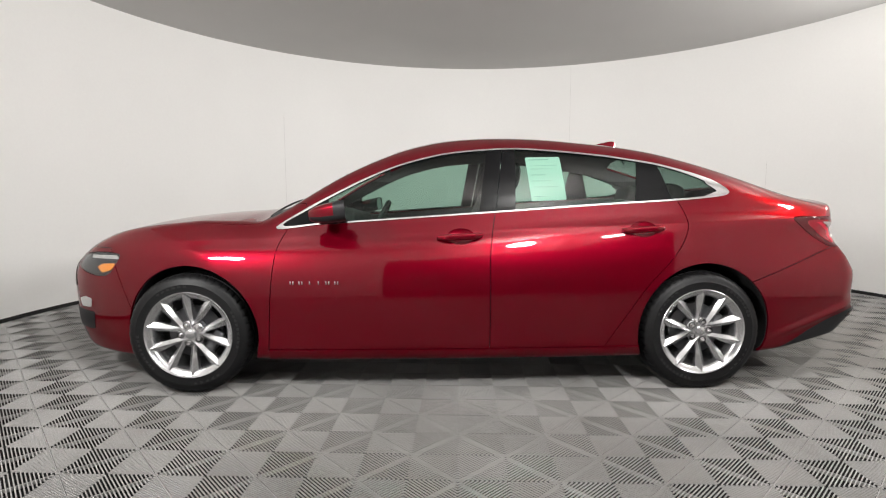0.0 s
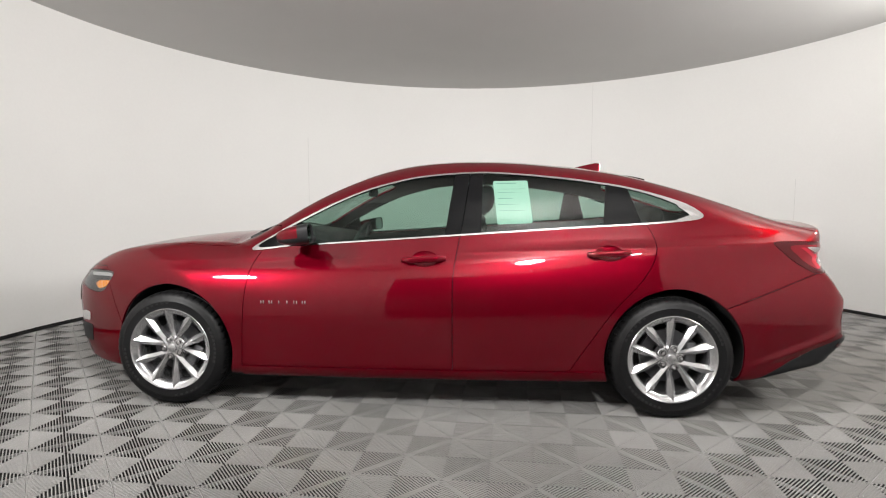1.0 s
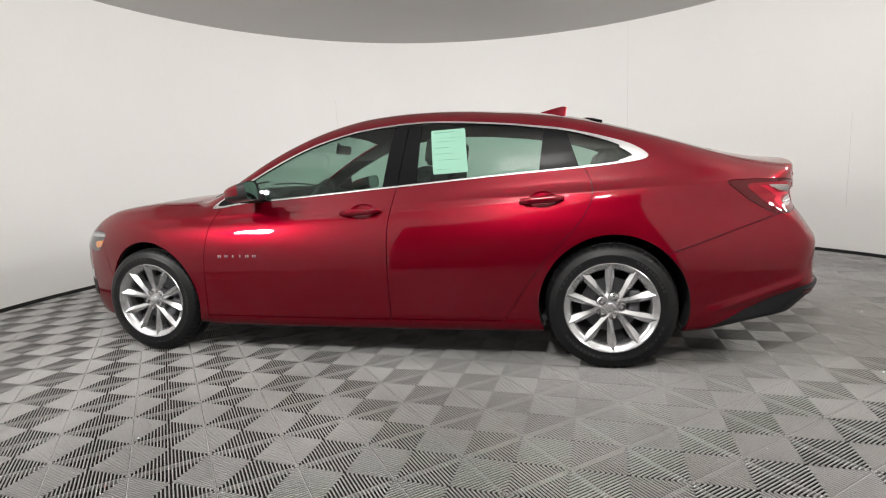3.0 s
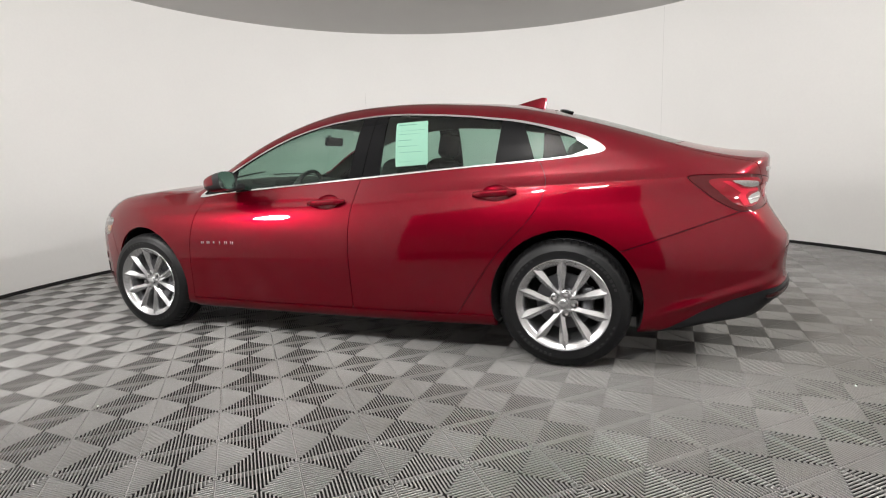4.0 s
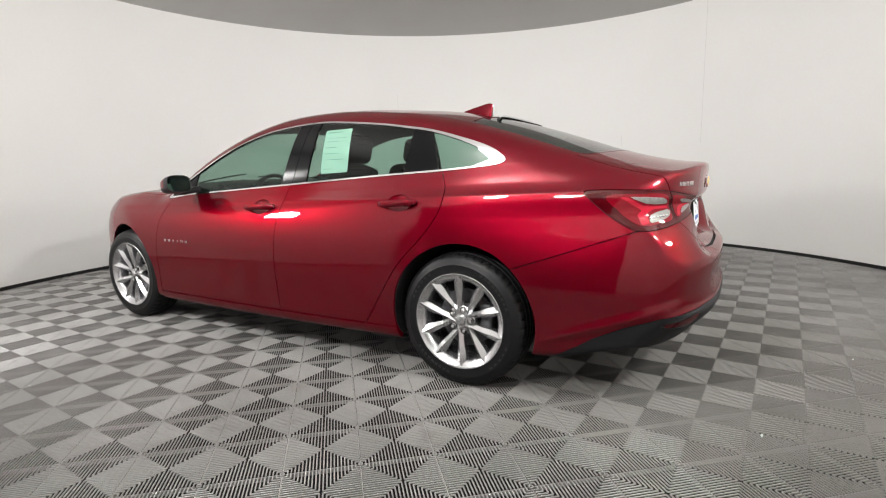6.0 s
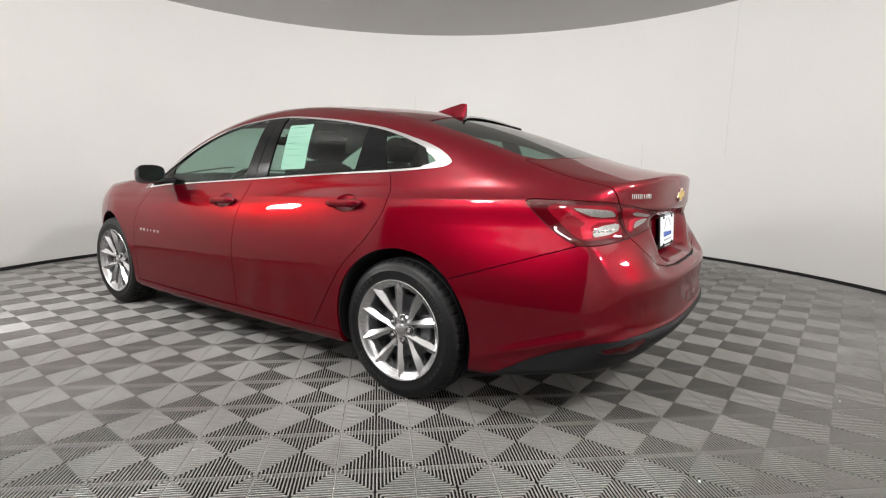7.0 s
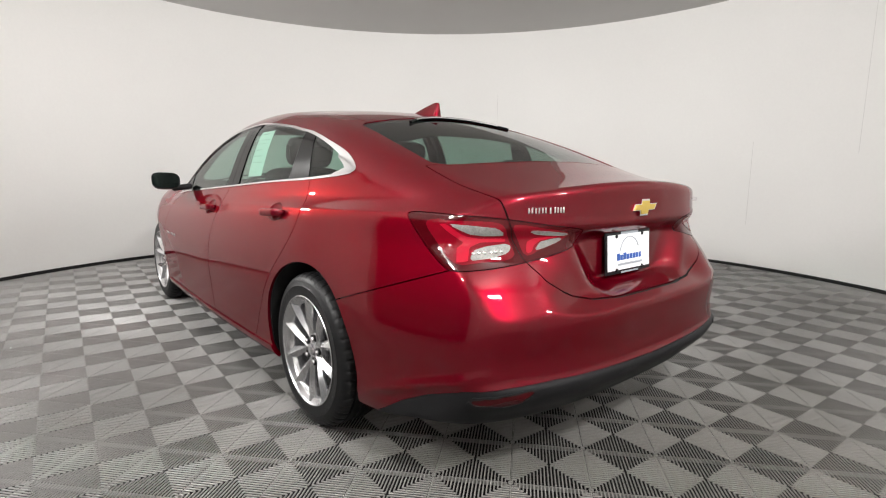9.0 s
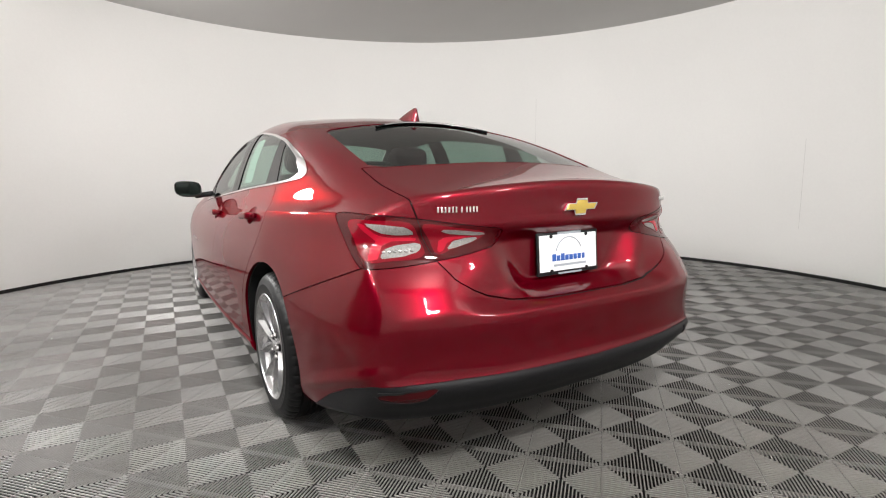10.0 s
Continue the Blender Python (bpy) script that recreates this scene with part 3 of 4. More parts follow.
cowl_piece.with_edge().both().build("cowl", BLACK_PLASTIC, CAR)
windshield_piece.shifted(0.003).both().build("windshield", GLASS, CAR, "green-tinted windshield glass")
backlight_piece.shifted(0.003).both().build("rear_window", REAR_GLASS, CAR, "dark tinted rear window glass")

# side glass
front_pane = lambda x, y, z: np.maximum(-0.675 - x, x - (0.166 + 0.15 * (z - 1.0)))
rear_pane = lambda x, y, z: np.maximum((0.367 + 0.04 * (z - 1.0)) - x, x - (1.045 + 0.12 * (z - 1.05)))
quarter_pane = lambda x, y, z: (1.256 - 0.33 * (z - 1.06)) - x
any_pane = lambda x, y, z: np.minimum(np.minimum(front_pane(x, y, z), rear_pane(x, y, z)), quarter_pane(x, y, z))
both_sides(glazing.cut(front_pane).shifted(0.006), "front_door_window", GLASS, CAR, "green-tinted side glass", 0)
both_sides(glazing.cut(rear_pane).shifted(0.006), "rear_door_window", GLASS, CAR, "green-tinted side glass", 0)
both_sides(glazing.cut(quarter_pane).shifted(0.004), "quarter_window", GLASS, CAR, "small green-tinted quarter glass", 0)
pillars = glazing.cut(lambda x, y, z: -any_pane(x, y, z))
both_sides(pillars.cut(lambda x, y, z: x + 0.3).shifted(0.003), "mirror_sail", GLOSS_BLACK, CAR)
both_sides(pillars.cut(lambda x, y, z: -0.3 - x).cut(lambda x, y, z: x - B_LINE(z) + 0.002).shifted(0.002), "front_pillar_cover", GLOSS_BLACK, CAR)
both_sides(pillars.cut(lambda x, y, z: B_LINE(z) + 0.002 - x).cut(lambda x, y, z: x - 0.8).shifted(0.002), "rear_pillar_cover", GLOSS_BLACK, CAR)
both_sides(pillars.cut(lambda x, y, z: 0.8 - x).shifted(0.002), "window_divider", GLOSS_BLACK, CAR)
for lo, hi in ((-2, None), (None, 9)):
    piece = surround.cut(lambda x, y, z: (x - B_LINE(z) - 0.0 + 0.001) if hi is None else (B_LINE(z) + 0.001 - x))
    both_sides(piece, "window_trim", CHROME, CAR, "bright metal window surround", 0.010)

# inner lining behind all that is not glass
holes = lambda x, y, z: np.minimum(np.minimum(dlo(x, y, z), in_plan(WINDSHIELD, 0.9)(x, y, z)), in_plan(BACKLIGHT, 1.08)(x, y, z))
lining = BASE.cut(lambda x, y, z: np.maximum(-holes(x, y, z), -2.36 - x)).shifted(0.018)
lining.cut(lambda x, y, z: z - 1.20).both().build("inner_lining", TRIM_GREY, CAR)
lining.cut(lambda x, y, z: 1.20 - z).both().build("headliner", HEADLINER, CAR, "grey cloth headliner")


# ---- wheels
def wheel_well(x0, sgn):
    n, verts, faces = 40, [], []
    ang = np.radians(np.linspace(-22, 202, n))
    px, pz = x0 + (ARCH_R + 0.004) * np.cos(ang), 0.343 + (ARCH_R + 0.004) * np.sin(ang)
    yo = side_y(px, np.maximum(pz, 0.2)) - 0.012
    for k in range(n):
        verts += [(px[k], -sgn * -1 * yo[k] * -1, pz[k]), (px[k], sgn * 0.56, pz[k])]
    verts = [(v[0], sgn * abs(v[1]), v[2]) for v in verts]
    faces = [(2 * k, 2 * k + 1, 2 * k + 3, 2 * k + 2) for k in range(n - 1)]
    faces.append(tuple(2 * k + 1 for k in range(n)))
    return mesh_object("wheel_well", verts, faces, DARK, CAR)


for wx in (-AXLE, AXLE):
    for sgn in (-1, 1):
        wheel_well(wx, sgn)


def tyre_mesh():
    prof = [(0.2355, -0.098), (0.2375, -0.107), (0.2410, -0.1105), (0.2445, -0.1095), (0.262, -0.1125), (0.282, -0.1135), (0.284, -0.1120), (0.300, -0.1085), (0.314, -0.1015), (0.3250, -0.092), (0.3315, -0.080),
            (0.3350, -0.066), (0.3355, -0.060), (0.3280, -0.0585), (0.3280, -0.0515), (0.3365, -0.050), (0.3372, -0.022), (0.3300, -0.020), (0.3300, -0.010), (0.3374, -0.008)]
    prof = prof + [(r, -a) for r, a in prof[::-1]]
    steps, bm, rings = 288, bmesh.new(), []
    for j, (r, a) in enumerate(prof):
        ring = []
        for k in range(steps):
            rr = r
            if 9 <= j <= 12 or len(prof) - 13 <= j <= len(prof) - 10:
                rr -= 0.0055 if k % 6 in (0,) else 0.0
            c, s = math.cos(2 * math.pi * k / steps), math.sin(2 * math.pi * k / steps)
            ring.append(bm.verts.new((rr * c, a, rr * s)))
        rings.append(ring)
    for lo, hi in zip(rings, rings[1:]):
        for k in range(steps):
            bm.faces.new((lo[k], lo[(k + 1) % steps], hi[(k + 1) % steps], hi[k]))
    bmesh.ops.recalc_face_normals(bm, faces=bm.faces)
    return bm


def spoke_mesh(turn, lean):
    """One spoke along x with two facets, wider towards the rim."""
    bm, rows = bmesh.new(), []
    n = 20
    for k in range(n + 1):
        u = k / n
        r = 0.020 + 0.2060 * u
        w = float(np.interp(u, [0, 0.25, 0.42, 0.56, 0.70, 0.80, 0.90, 1], [0.0135, 0.0155, 0.0165, 0.0200, 0.0240, 0.0245, 0.0228, 0.0220]))
        mid = lean * 0.0125 * (1 - u) ** 1.6
        face = float(np.interp(u, [0, 0.25, 0.55, 0.85, 1], [-0.080, -0.086, -0.099, -0.106, -0.108]))
        tall = 0.006 + 0.50 * w
        ridge_at = mid + lean * w * (0.45 - 0.75 * u)
        rows.append([bm.verts.new(p) for p in ((r, -0.040, mid - w * 0.75), (r, face + tall + 0.006, mid - w), (r, face + tall, mid - w * 0.95), (r, face, ridge_at - 0.0012), (r, face, ridge_at + 0.0012), (r, face + tall, mid + w * 0.95), (r, face + tall + 0.006, mid + w), (r, -0.040, mid + w * 0.75))])
    for lo, hi in zip(rows, rows[1:]):
        for i in range(7):
            bm.faces.new((lo[i], lo[i + 1], hi[i + 1], hi[i]))
        bm.faces.new((lo[7], lo[0], hi[0], hi[7]))
    bm.faces.new(rows[0][::-1]), bm.faces.new(rows[-1])
    bmesh.ops.recalc_face_normals(bm, faces=bm.faces)
    bm.transform(Matrix.Rotation(turn, 4, "Y"))
    return bm


def make_wheel(m):
    w = new("wheel")
    w.parent = CAR
    w.matrix_local = m
    part("tyre", tyre_mesh(), RUBBER, w, "black rubber tyre")
    for start, count, step_deg, height in ((20, 9, 5.2, 0.013), (125, 6, 6.5, 0.010), (215, 9, 5.2, 0.013), (310, 5, 7.0, 0.010)):
        bm = bmesh.new()
        for k in range(count):
            turned = Matrix.Rotation(-math.radians(start + k * step_deg), 4, "Y") @ pose(0.2715, -0.1133, 0)
            bmesh.ops.create_cube(bm, size=1, matrix=turned @ Matrix.Diagonal((height, 0.0016, 0.015, 1)))
        part("sidewall_lettering", bm, SIDEWALL, w, smooth=False)
    part("rim", lathe([(0.2405, -0.1050), (0.2400, -0.1120), (0.2380, -0.1140), (0.2350, -0.1130), (0.2305, -0.1062), (0.2150, -0.1000), (0.2040, -0.0900), (0.1990, -0.070), (0.1965, -0.02), (0.194, 0.04), (0.205, 0.085), (0.228, 0.1)], 96), ALLOY, w, "silver alloy rim")
    for k in range(5):
        for lean in (-1, 1):
            part("spoke", spoke_mesh(-(2 * math.pi * k / 5 + 0.03) + lean * math.radians(-18), lean), ALLOY, w, sharp=16)
    part("hub", lathe([(0.0, -0.080), (0.040, -0.080), (0.066, -0.078), (0.074, -0.071), (0.077, -0.030)], 48), ALLOY, w)
    part("centre_cap", lathe([(0.0, -0.0935), (0.020, -0.093), (0.0245, -0.0905), (0.0258, -0.084), (0.0262, -0.070)], 40), ALLOY, w)
    for k in range(5):
        a = 2 * math.pi * k / 5 + 0.03
        at = Matrix.Translation((0.0535 * math.cos(a), 0, 0.0535 * math.sin(a)))
        bm = lathe([(0.0, -0.0925), (0.0080, -0.0925), (0.0105, -0.0895), (0.0112, -0.080), (0.0112, -0.055)], 6)
        part("lug_nut", bm, CHROME, w, "chrome lug nut", m=at)
        # near-black ring for the shade in the hole round each nut
        bm = lathe([(0.0112, -0.0700), (0.0155, -0.0700), (0.0168, -0.0835), (0.0178, -0.0835), (0.0182, -0.055)], 24)
        part("nut_seat", bm, DARK, w, m=at)
    part("brake_disc", lathe([(0.0, -0.030), (0.075, -0.030), (0.078, -0.012), (0.148, -0.012), (0.148, 0.012), (0.0, 0.012)], 64), STEEL, w, "grey steel brake disc")
    # near-black disc added behind the brake, for the shade inside the barrel
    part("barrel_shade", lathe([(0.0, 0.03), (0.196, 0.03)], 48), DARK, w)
    bm = box(0.06, 0.05, 0.13, pose(0.118, -0.022, 0.02), 0.012)
    part("brake_caliper", bm, STEEL, w)
    a = 2.4
    part("valve_stem", lathe([(0.0, -0.108), (0.0035, -0.108), (0.0035, -0.08)], 10), BLACK_PLASTIC, w, m=Matrix.Translation((0.2 * math.cos(a), 0.012, 0.2 * math.sin(a))))
    return w


first = make_wheel(pose(AXLE - 0.008, -0.79, HUB_Z, 0, 0, 0))
for wx, wy, turn, spin in ((-AXLE - 0.018, -0.762, 0, 34), (AXLE - 0.008, 0.79, 180, 20), (-AXLE - 0.018, 0.762, 180, 40)):
    w2 = first.copy()
    scene.collection.objects.link(w2)
    w2.parent = CAR
    w2.matrix_local = pose(wx, wy, HUB_Z, 0, 0, turn) @ pose(0, 0, 0, 0, spin, 0)
    for ch in first.children:
        c2 = ch.copy()
        scene.collection.objects.link(c2)
        c2.parent = w2


# ---- wing mirrors
def mirror_piece(sgn):
    base = new("wing_mirror")
    base.parent = CAR
    rows, n = [], 36
    angles = np.linspace(0, 2 * math.pi, n, endpoint=False)
    for u in np.linspace(0, 1, 17):
        grow = math.sqrt(max(1 - (u * 0.985) ** 2.6, 0.02))
        cy, cz = -0.985 + 0.034 * u, 1.018 - 0.030 * u
        hy, hz = 0.092 * (0.22 + 0.78 * grow), 0.054 * (0.24 + 0.76 * grow)
        row = []
        for a in angles:
            y = cy + hy * math.copysign(abs(math.cos(a)) ** 0.60, math.cos(a))
            z = cz + hz * math.copysign(abs(math.sin(a)) ** 0.60, math.sin(a)) - 0.006 * math.cos(a)
            row.append((-0.548 - 0.190 * u - 0.16 * (y + 0.985) - 0.10 * (z - 1.018), y, z))
        rows.append(row)
    verts = [p for r in rows for p in r]
    quad = lambda i, k: (i * n + k, i * n + (k + 1) % n, (i + 1) * n + (k + 1) % n, (i + 1) * n + k)
    cells = [(i, k) for i in range(16) for k in range(n)]
    is_cap = lambda i, k: i >= 5 and 1 <= k <= n // 2
    cap, low = [quad(i, k) for i, k in cells if is_cap(i, k)], [quad(i, k) for i, k in cells if not is_cap(i, k)] + [tuple(16 * n + k for k in range(n))]
    flip = lambda vs: [(x, y * -sgn, z) for x, y, z in vs]
    turn = (lambda qs: [q[::-1] for q in qs]) if sgn > 0 else (lambda qs: qs)
    mesh_object("mirror_cap", flip(verts), turn(cap), PAINT, base, "red painted mirror cap")
    mesh_object("mirror_housing", flip(verts), turn(low), BLACK_PLASTIC, base, "black plastic mirror housing")
    face = [(x - 0.006, -0.985 + (y + 0.985) * 0.93, 1.018 + (z - 1.018) * 0.92) for x, y, z in rows[0]]
    mesh_object("mirror_glass", flip(face), turn([tuple(range(n))[::-1]]), MIRROR, base, "mirror glass")
    mesh_object("mirror_bezel", flip(rows[0] + face), turn([(k, n + k, n + (k + 1) % n, (k + 1) % n) for k in range(n)]), BLACK_PLASTIC, base)
    bm = box(0.11, 0.13, 0.038, pose(-0.635, -0.865, 0.968, 8, 0, -14), 0.014)
    if sgn > 0:
        bm.transform(Matrix.Scale(-1, 4, (0, 1, 0)))
        bmesh.ops.reverse_faces(bm, faces=bm.faces)
    part("mirror_arm", bm, BLACK_PLASTIC, base)


for sgn in (-1, 1):
    mirror_piece(sgn)


# ---- door handles
def door_handle(x0, x1, z, sgn):
    base = new("door_handle")
    base.parent = CAR
    n, k = 22, 12
    verts, faces = [], []
    for i in range(n + 1):
        u = i / n
        x = x0 + (x1 - x0) * u
        lift = 0.010 + 0.030 * min(1, math.sin(math.pi * min(max(u, 0.02), 0.98)) * 1.7)
        hz = 0.0185 * (0.50 + 0.45 * min(1, math.sin(math.pi * min(max(u, 0.03), 0.97)) * 2.2))
        if u > 0.80:
            hz *= 1.08
        y = float(side_y(x, z + 0.012 * (u - 0.5))[0]) + lift
        for a in np.linspace(0, 2 * math.pi, k, endpoint=False):
            verts.append((x, sgn * (y + 0.0085 * math.cos(a)), z + 0.012 * (u - 0.5) + hz * math.sin(a)))
    for i in range(n):
        for a in range(k):
            q = (i * k + a, i * k + (a + 1) % k, (i + 1) * k + (a + 1) % k, (i + 1) * k + a)
            faces.append(q if sgn < 0 else q[::-1])
    faces += [tuple(range(k)), tuple(n * k + a for a in range(k))]
    mesh_object("grip", verts, faces, PAINT, base)
    for u in (0.06, 0.86):
        x = x0 + (x1 - x0) * u
        y = float(side_y(x, z)[0])
        part("foot", box(0.030 if u < 0.5 else 0.052, 0.034, 0.024, pose(x, sgn * (y + 0.010), z + 0.012 * (u - 0.5)), 0.008), PAINT, base)
    cup = SKIN.cut(cup_shape(x0, x1, z))
    d = 1 - np.hypot((cup.verts[:, 0] - (x0 + x1) / 2 - 0.005) / 0.074, (cup.verts[:, 2] - z) / 0.043) ** 2
    nrm = skin_normal(cup.verts)
    cup.verts = cup.verts - nrm * (0.015 * np.clip(d, 0, 1) ** 0.6)[:, None]
    (cup if sgn < 0 else cup.mirrored()).build("handle_cup", PAINT, base)


for hx0, hx1, hz in HANDLES:
    for sgn in (-1, 1):
        door_handle(hx0, hx1, hz, sgn)


# ---- tail lamps
def lamp_point(u, v, inner=False):
    """A place on the lamp: u across it, v down it."""
    if inner:
        return 1.192 + 0.05 * v + u * (0.245 - 0.10 * v), 0.955 - 0.038 * u + v * (-0.133 + 0.095 * u)
    return (0.885 + 0.11 * v) * (1 - u) + (1.182 + 0.05 * v) * u, 0.958 - (0.158 * (1 - u) + 0.135 * u) * v


def lamp_patch(uv, inner=False, steps=4):
    loop = spline_loop([lamp_point(u, v, inner) for u, v in uv], steps)
    return lamp_piece.cut(lambda x, y, z: inside(tail_h(x, y), z, loop))


def tail_lamp(sheets, name, label):
    base = [new(name), new(name)]
    for b in base:
        b.parent = CAR
        tagged(b, label)
    for part_name, sheet, mat, lift in sheets:
        s = sheet.shifted(-lift).with_edge(0.004 + lift)
        s.build(part_name, mat, base[0])
        s.mirrored().build(part_name, mat, base[1])


on_lid = lambda x, y, z: lid(x, y, z)
outer_lens = lamp_piece.cut(lambda x, y, z: -on_lid(x, y, z) + 0.0015)
inner_lens = lamp_piece.cut(lambda x, y, z: on_lid(x, y, z) + 0.0015)
tail_lamp([
    ("lens", outer_lens, DEEP_RED, 0.0),
    ("red_body", lamp_patch([(0.10, 0.10), (0.5, 0.06), (0.93, 0.10), (0.955, 0.5), (0.93, 0.9), (0.5, 0.93), (0.16, 0.9), (0.08, 0.5)]), RED_LENS, 0.0012),
    ("clear_blade", lamp_patch([(0.34, 0.13), (0.60, 0.15), (0.86, 0.20), (0.93, 0.28), (0.93, 0.38), (0.70, 0.38), (0.54, 0.34), (0.44, 0.24)], steps=1), LENS_SILVER, 0.0026),
    ("clear_blade", lamp_patch([(0.36, 0.88), (0.50, 0.68), (0.66, 0.61), (0.94, 0.57), (0.95, 0.66), (0.90, 0.78), (0.70, 0.86)], steps=1), LENS_SILVER, 0.0026),
    ("red_arrow", lamp_patch([(0.20, 0.90), (0.30, 0.62), (0.42, 0.53), (0.30, 0.30), (0.24, 0.14), (0.33, 0.14), (0.46, 0.38), (0.62, 0.44), (0.92, 0.45), (0.92, 0.53), (0.62, 0.52), (0.46, 0.62), (0.35, 0.89)], steps=1), BRIGHT_RED, 0.0022),
], "tail_lamp", "red tail lamp with clear blades on the rear wing")
tail_lamp([
    ("lens", inner_lens, DEEP_RED, 0.0),
    ("red_body", lamp_patch([(0.07, 0.10), (0.5, 0.12), (0.86, 0.25), (0.90, 0.42), (0.78, 0.82), (0.4, 0.88), (0.10, 0.9), (0.04, 0.5)], True), RED_LENS, 0.0012),
    ("clear_blade", lamp_patch([(0.22, 0.20), (0.55, 0.22), (0.88, 0.32), (0.91, 0.42), (0.80, 0.48), (0.55, 0.40), (0.34, 0.34)], True, 1), LENS_SILVER, 0.0026),
    ("clear_blade", lamp_patch([(0.27, 0.86), (0.40, 0.62), (0.60, 0.56), (0.84, 0.58), (0.80, 0.74), (0.72, 0.82), (0.50, 0.86)], True, 1), LENS_SILVER, 0.0026),
    ("red_arrow", lamp_patch([(0.10, 0.86), (0.18, 0.55), (0.32, 0.46), (0.70, 0.47), (0.70, 0.53), (0.42, 0.56), (0.30, 0.66), (0.22, 0.87)], True, 1), BRIGHT_RED, 0.0022),
], "lid_lamp", "red lamp with clear blades in the boot lid")

# rows of small bright domes in the lower blades
for k in range(6):
    hh, zz = lamp_point(0.47 + 0.07 * k, 0.745)
    y = 0.80
    for _ in range(30):
        y = float(np.clip(rear_x(-y, zz)[0] - hh * math.sqrt(2), 0.3, 0.9)) * 0.5 + y * 0.5
    x = hh * math.sqrt(2) + y
    for sgn in (-1, 1):
        bm = bmesh.new()
        bmesh.ops.create_uvsphere(bm, u_segments=12, v_segments=8, radius=0.0075)
        part("lens_dome", bm, CHROME, CAR, m=Matrix.Translation((x - 0.001, sgn * y, zz)))

# ---- headlamps
hl = headlamp_piece
for s, name, mat, lift in ((hl.shifted(0.012), "headlamp_bowl", LAMP_DARK, 0), (hl.shifted(0.001), "headlamp_lens", CLEAR, 0)):
    both_sides(s, name, mat, CAR, "", 0)
amber_sheet = hl.cut(lambda x, y, z: inside(nose_h(x, y), z, [(0.800, 0.718), (0.83, 0.678), (0.90, 0.660), (0.945, 0.69), (0.90, 0.712)])).shifted(0.007)
both_sides(amber_sheet, "turn_signal", AMBER, CAR, "amber turn signal", 0.003)
brow = hl.cut(lambda x, y, z: inside(nose_h(x, y), z, [(0.772, 0.742), (0.80, 0.764), (1.02, 0.758), (1.02, 0.738), (0.84, 0.742)])).shifted(0.006)
both_sides(brow, "lamp_brow", CHROME, CAR, "bright strip along the headlamp", 0.004)
fog = front_bumper_piece.cut(lambda x, y, z: inside(nose_h(x, y), z, [(0.99, 0.505), (1.0, 0.452), (1.12, 0.448), (1.14, 0.495), (1.05, 0.512)])).shifted(-0.006)
both_sides(fog, "fog_lamp_bezel", CHROME, CAR, "bright fog lamp surround", 0.02)
intake = front_bumper_piece.cut(lambda x, y, z: inside(nose_h(x, y), z, [(0.98, 0.425), (1.0, 0.32), (1.9, 0.32), (1.9, 0.44)])).shifted(-0.003)
intake.with_edge(0.01).both().build("lower_intake", BLACK_PLASTIC, CAR)
grille = front_bumper_piece.cut(lambda x, y, z: inside(nose_h(x, y), z, [(1.27, 0.72), (1.20, 0.56), (1.9, 0.50), (1.9, 0.75)])).shifted(-0.003)
grille.with_edge(0.01).both().build("grille", GLOSS_BLACK, CAR)

# ---- rear reflectors and the line of the bumper
REFLECTOR = [(1.085, 0.394), (1.10, 0.411), (1.27, 0.438), (1.285, 0.434), (1.24, 0.398), (1.20, 0.390)]
refl = valance_piece.cut(lambda x, y, z: inside(tail_h(x, y), z, REFLECTOR))
both_sides(refl.shifted(-0.003), "rear_reflector", DEEP_RED, CAR, "dark red reflector in the bumper", 0.006)
rim_loop = np.array([(1.07, 0.388), (1.095, 0.418), (1.275, 0.445), (1.30, 0.438), (1.25, 0.392), (1.20, 0.383)])
rim_s = valance_piece.cut(lambda x, y, z: np.maximum(inside(tail_h(x, y), z, rim_loop), -inside(tail_h(x, y), z, REFLECTOR)))
both_sides(rim_s.shifted(-0.005), "reflector_surround", BLACK_PLASTIC, CAR, "", 0.008)


# ---- badges, emblem and plate
for k in range(6):
    for sgn in (-1, 1):
        for d in ((-0.0075, 0.0075) if k not in (2, 3) else (0.0,)):
            bx = -0.845 + 0.0475 * k + d
            by = float(side_y(bx, 0.632)[0])
            part("door_badge", box(0.0065, 0.005, 0.019, pose(bx, sgn * (by + 0.001), 0.632), 0.0012, 2), CHROME, CAR, "small chrome badge bar")
for k in range(6):
    for d in ((-0.0055, 0.0055) if k != 3 else (0.0,)):
        by = -0.556 + 0.0225 * k + d
        bx = float(rear_x(by, 0.984)[0])
        part("lid_badge", box(0.005, 0.0062, 0.020, pose(bx + 0.001, by, 0.984, 0, 0, -24), 0.0012, 2), CHROME, CAR, "small chrome badge bar")
part("trim_badge", box(0.005, 0.045, 0.016, pose(float(rear_x(0.56, 0.99)[0]) + 0.001, 0.56, 0.99, 0, 0, -20), 0.0012, 2), CHROME, CAR)
ex = float(rear_x(0.0, 0.978)[0])
cross = [(-0.078, -0.010), (-0.032, -0.010), (-0.028, -0.027), (0.020, -0.027), (0.024, -0.010), (0.064, -0.010), (0.078, 0.012), (0.032, 0.012), (0.028, 0.027), (-0.020, 0.027), (-0.024, 0.012), (-0.064, 0.012)]
em = pose(ex + 0.002, 0, 0.978, 90, 0, 90)
part("emblem_rim", plate_mesh([(a * 1.10, b * 1.16) for a, b in cross], 0.007, em, 0.0015), CHROME, CAR, "chrome rim of the emblem", smooth=False)
part("emblem", plate_mesh([(a * 0.96, b * 0.9) for a, b in cross], 0.0095, em, 0.001), GOLD, CAR, "gold cross-shaped emblem", smooth=False)

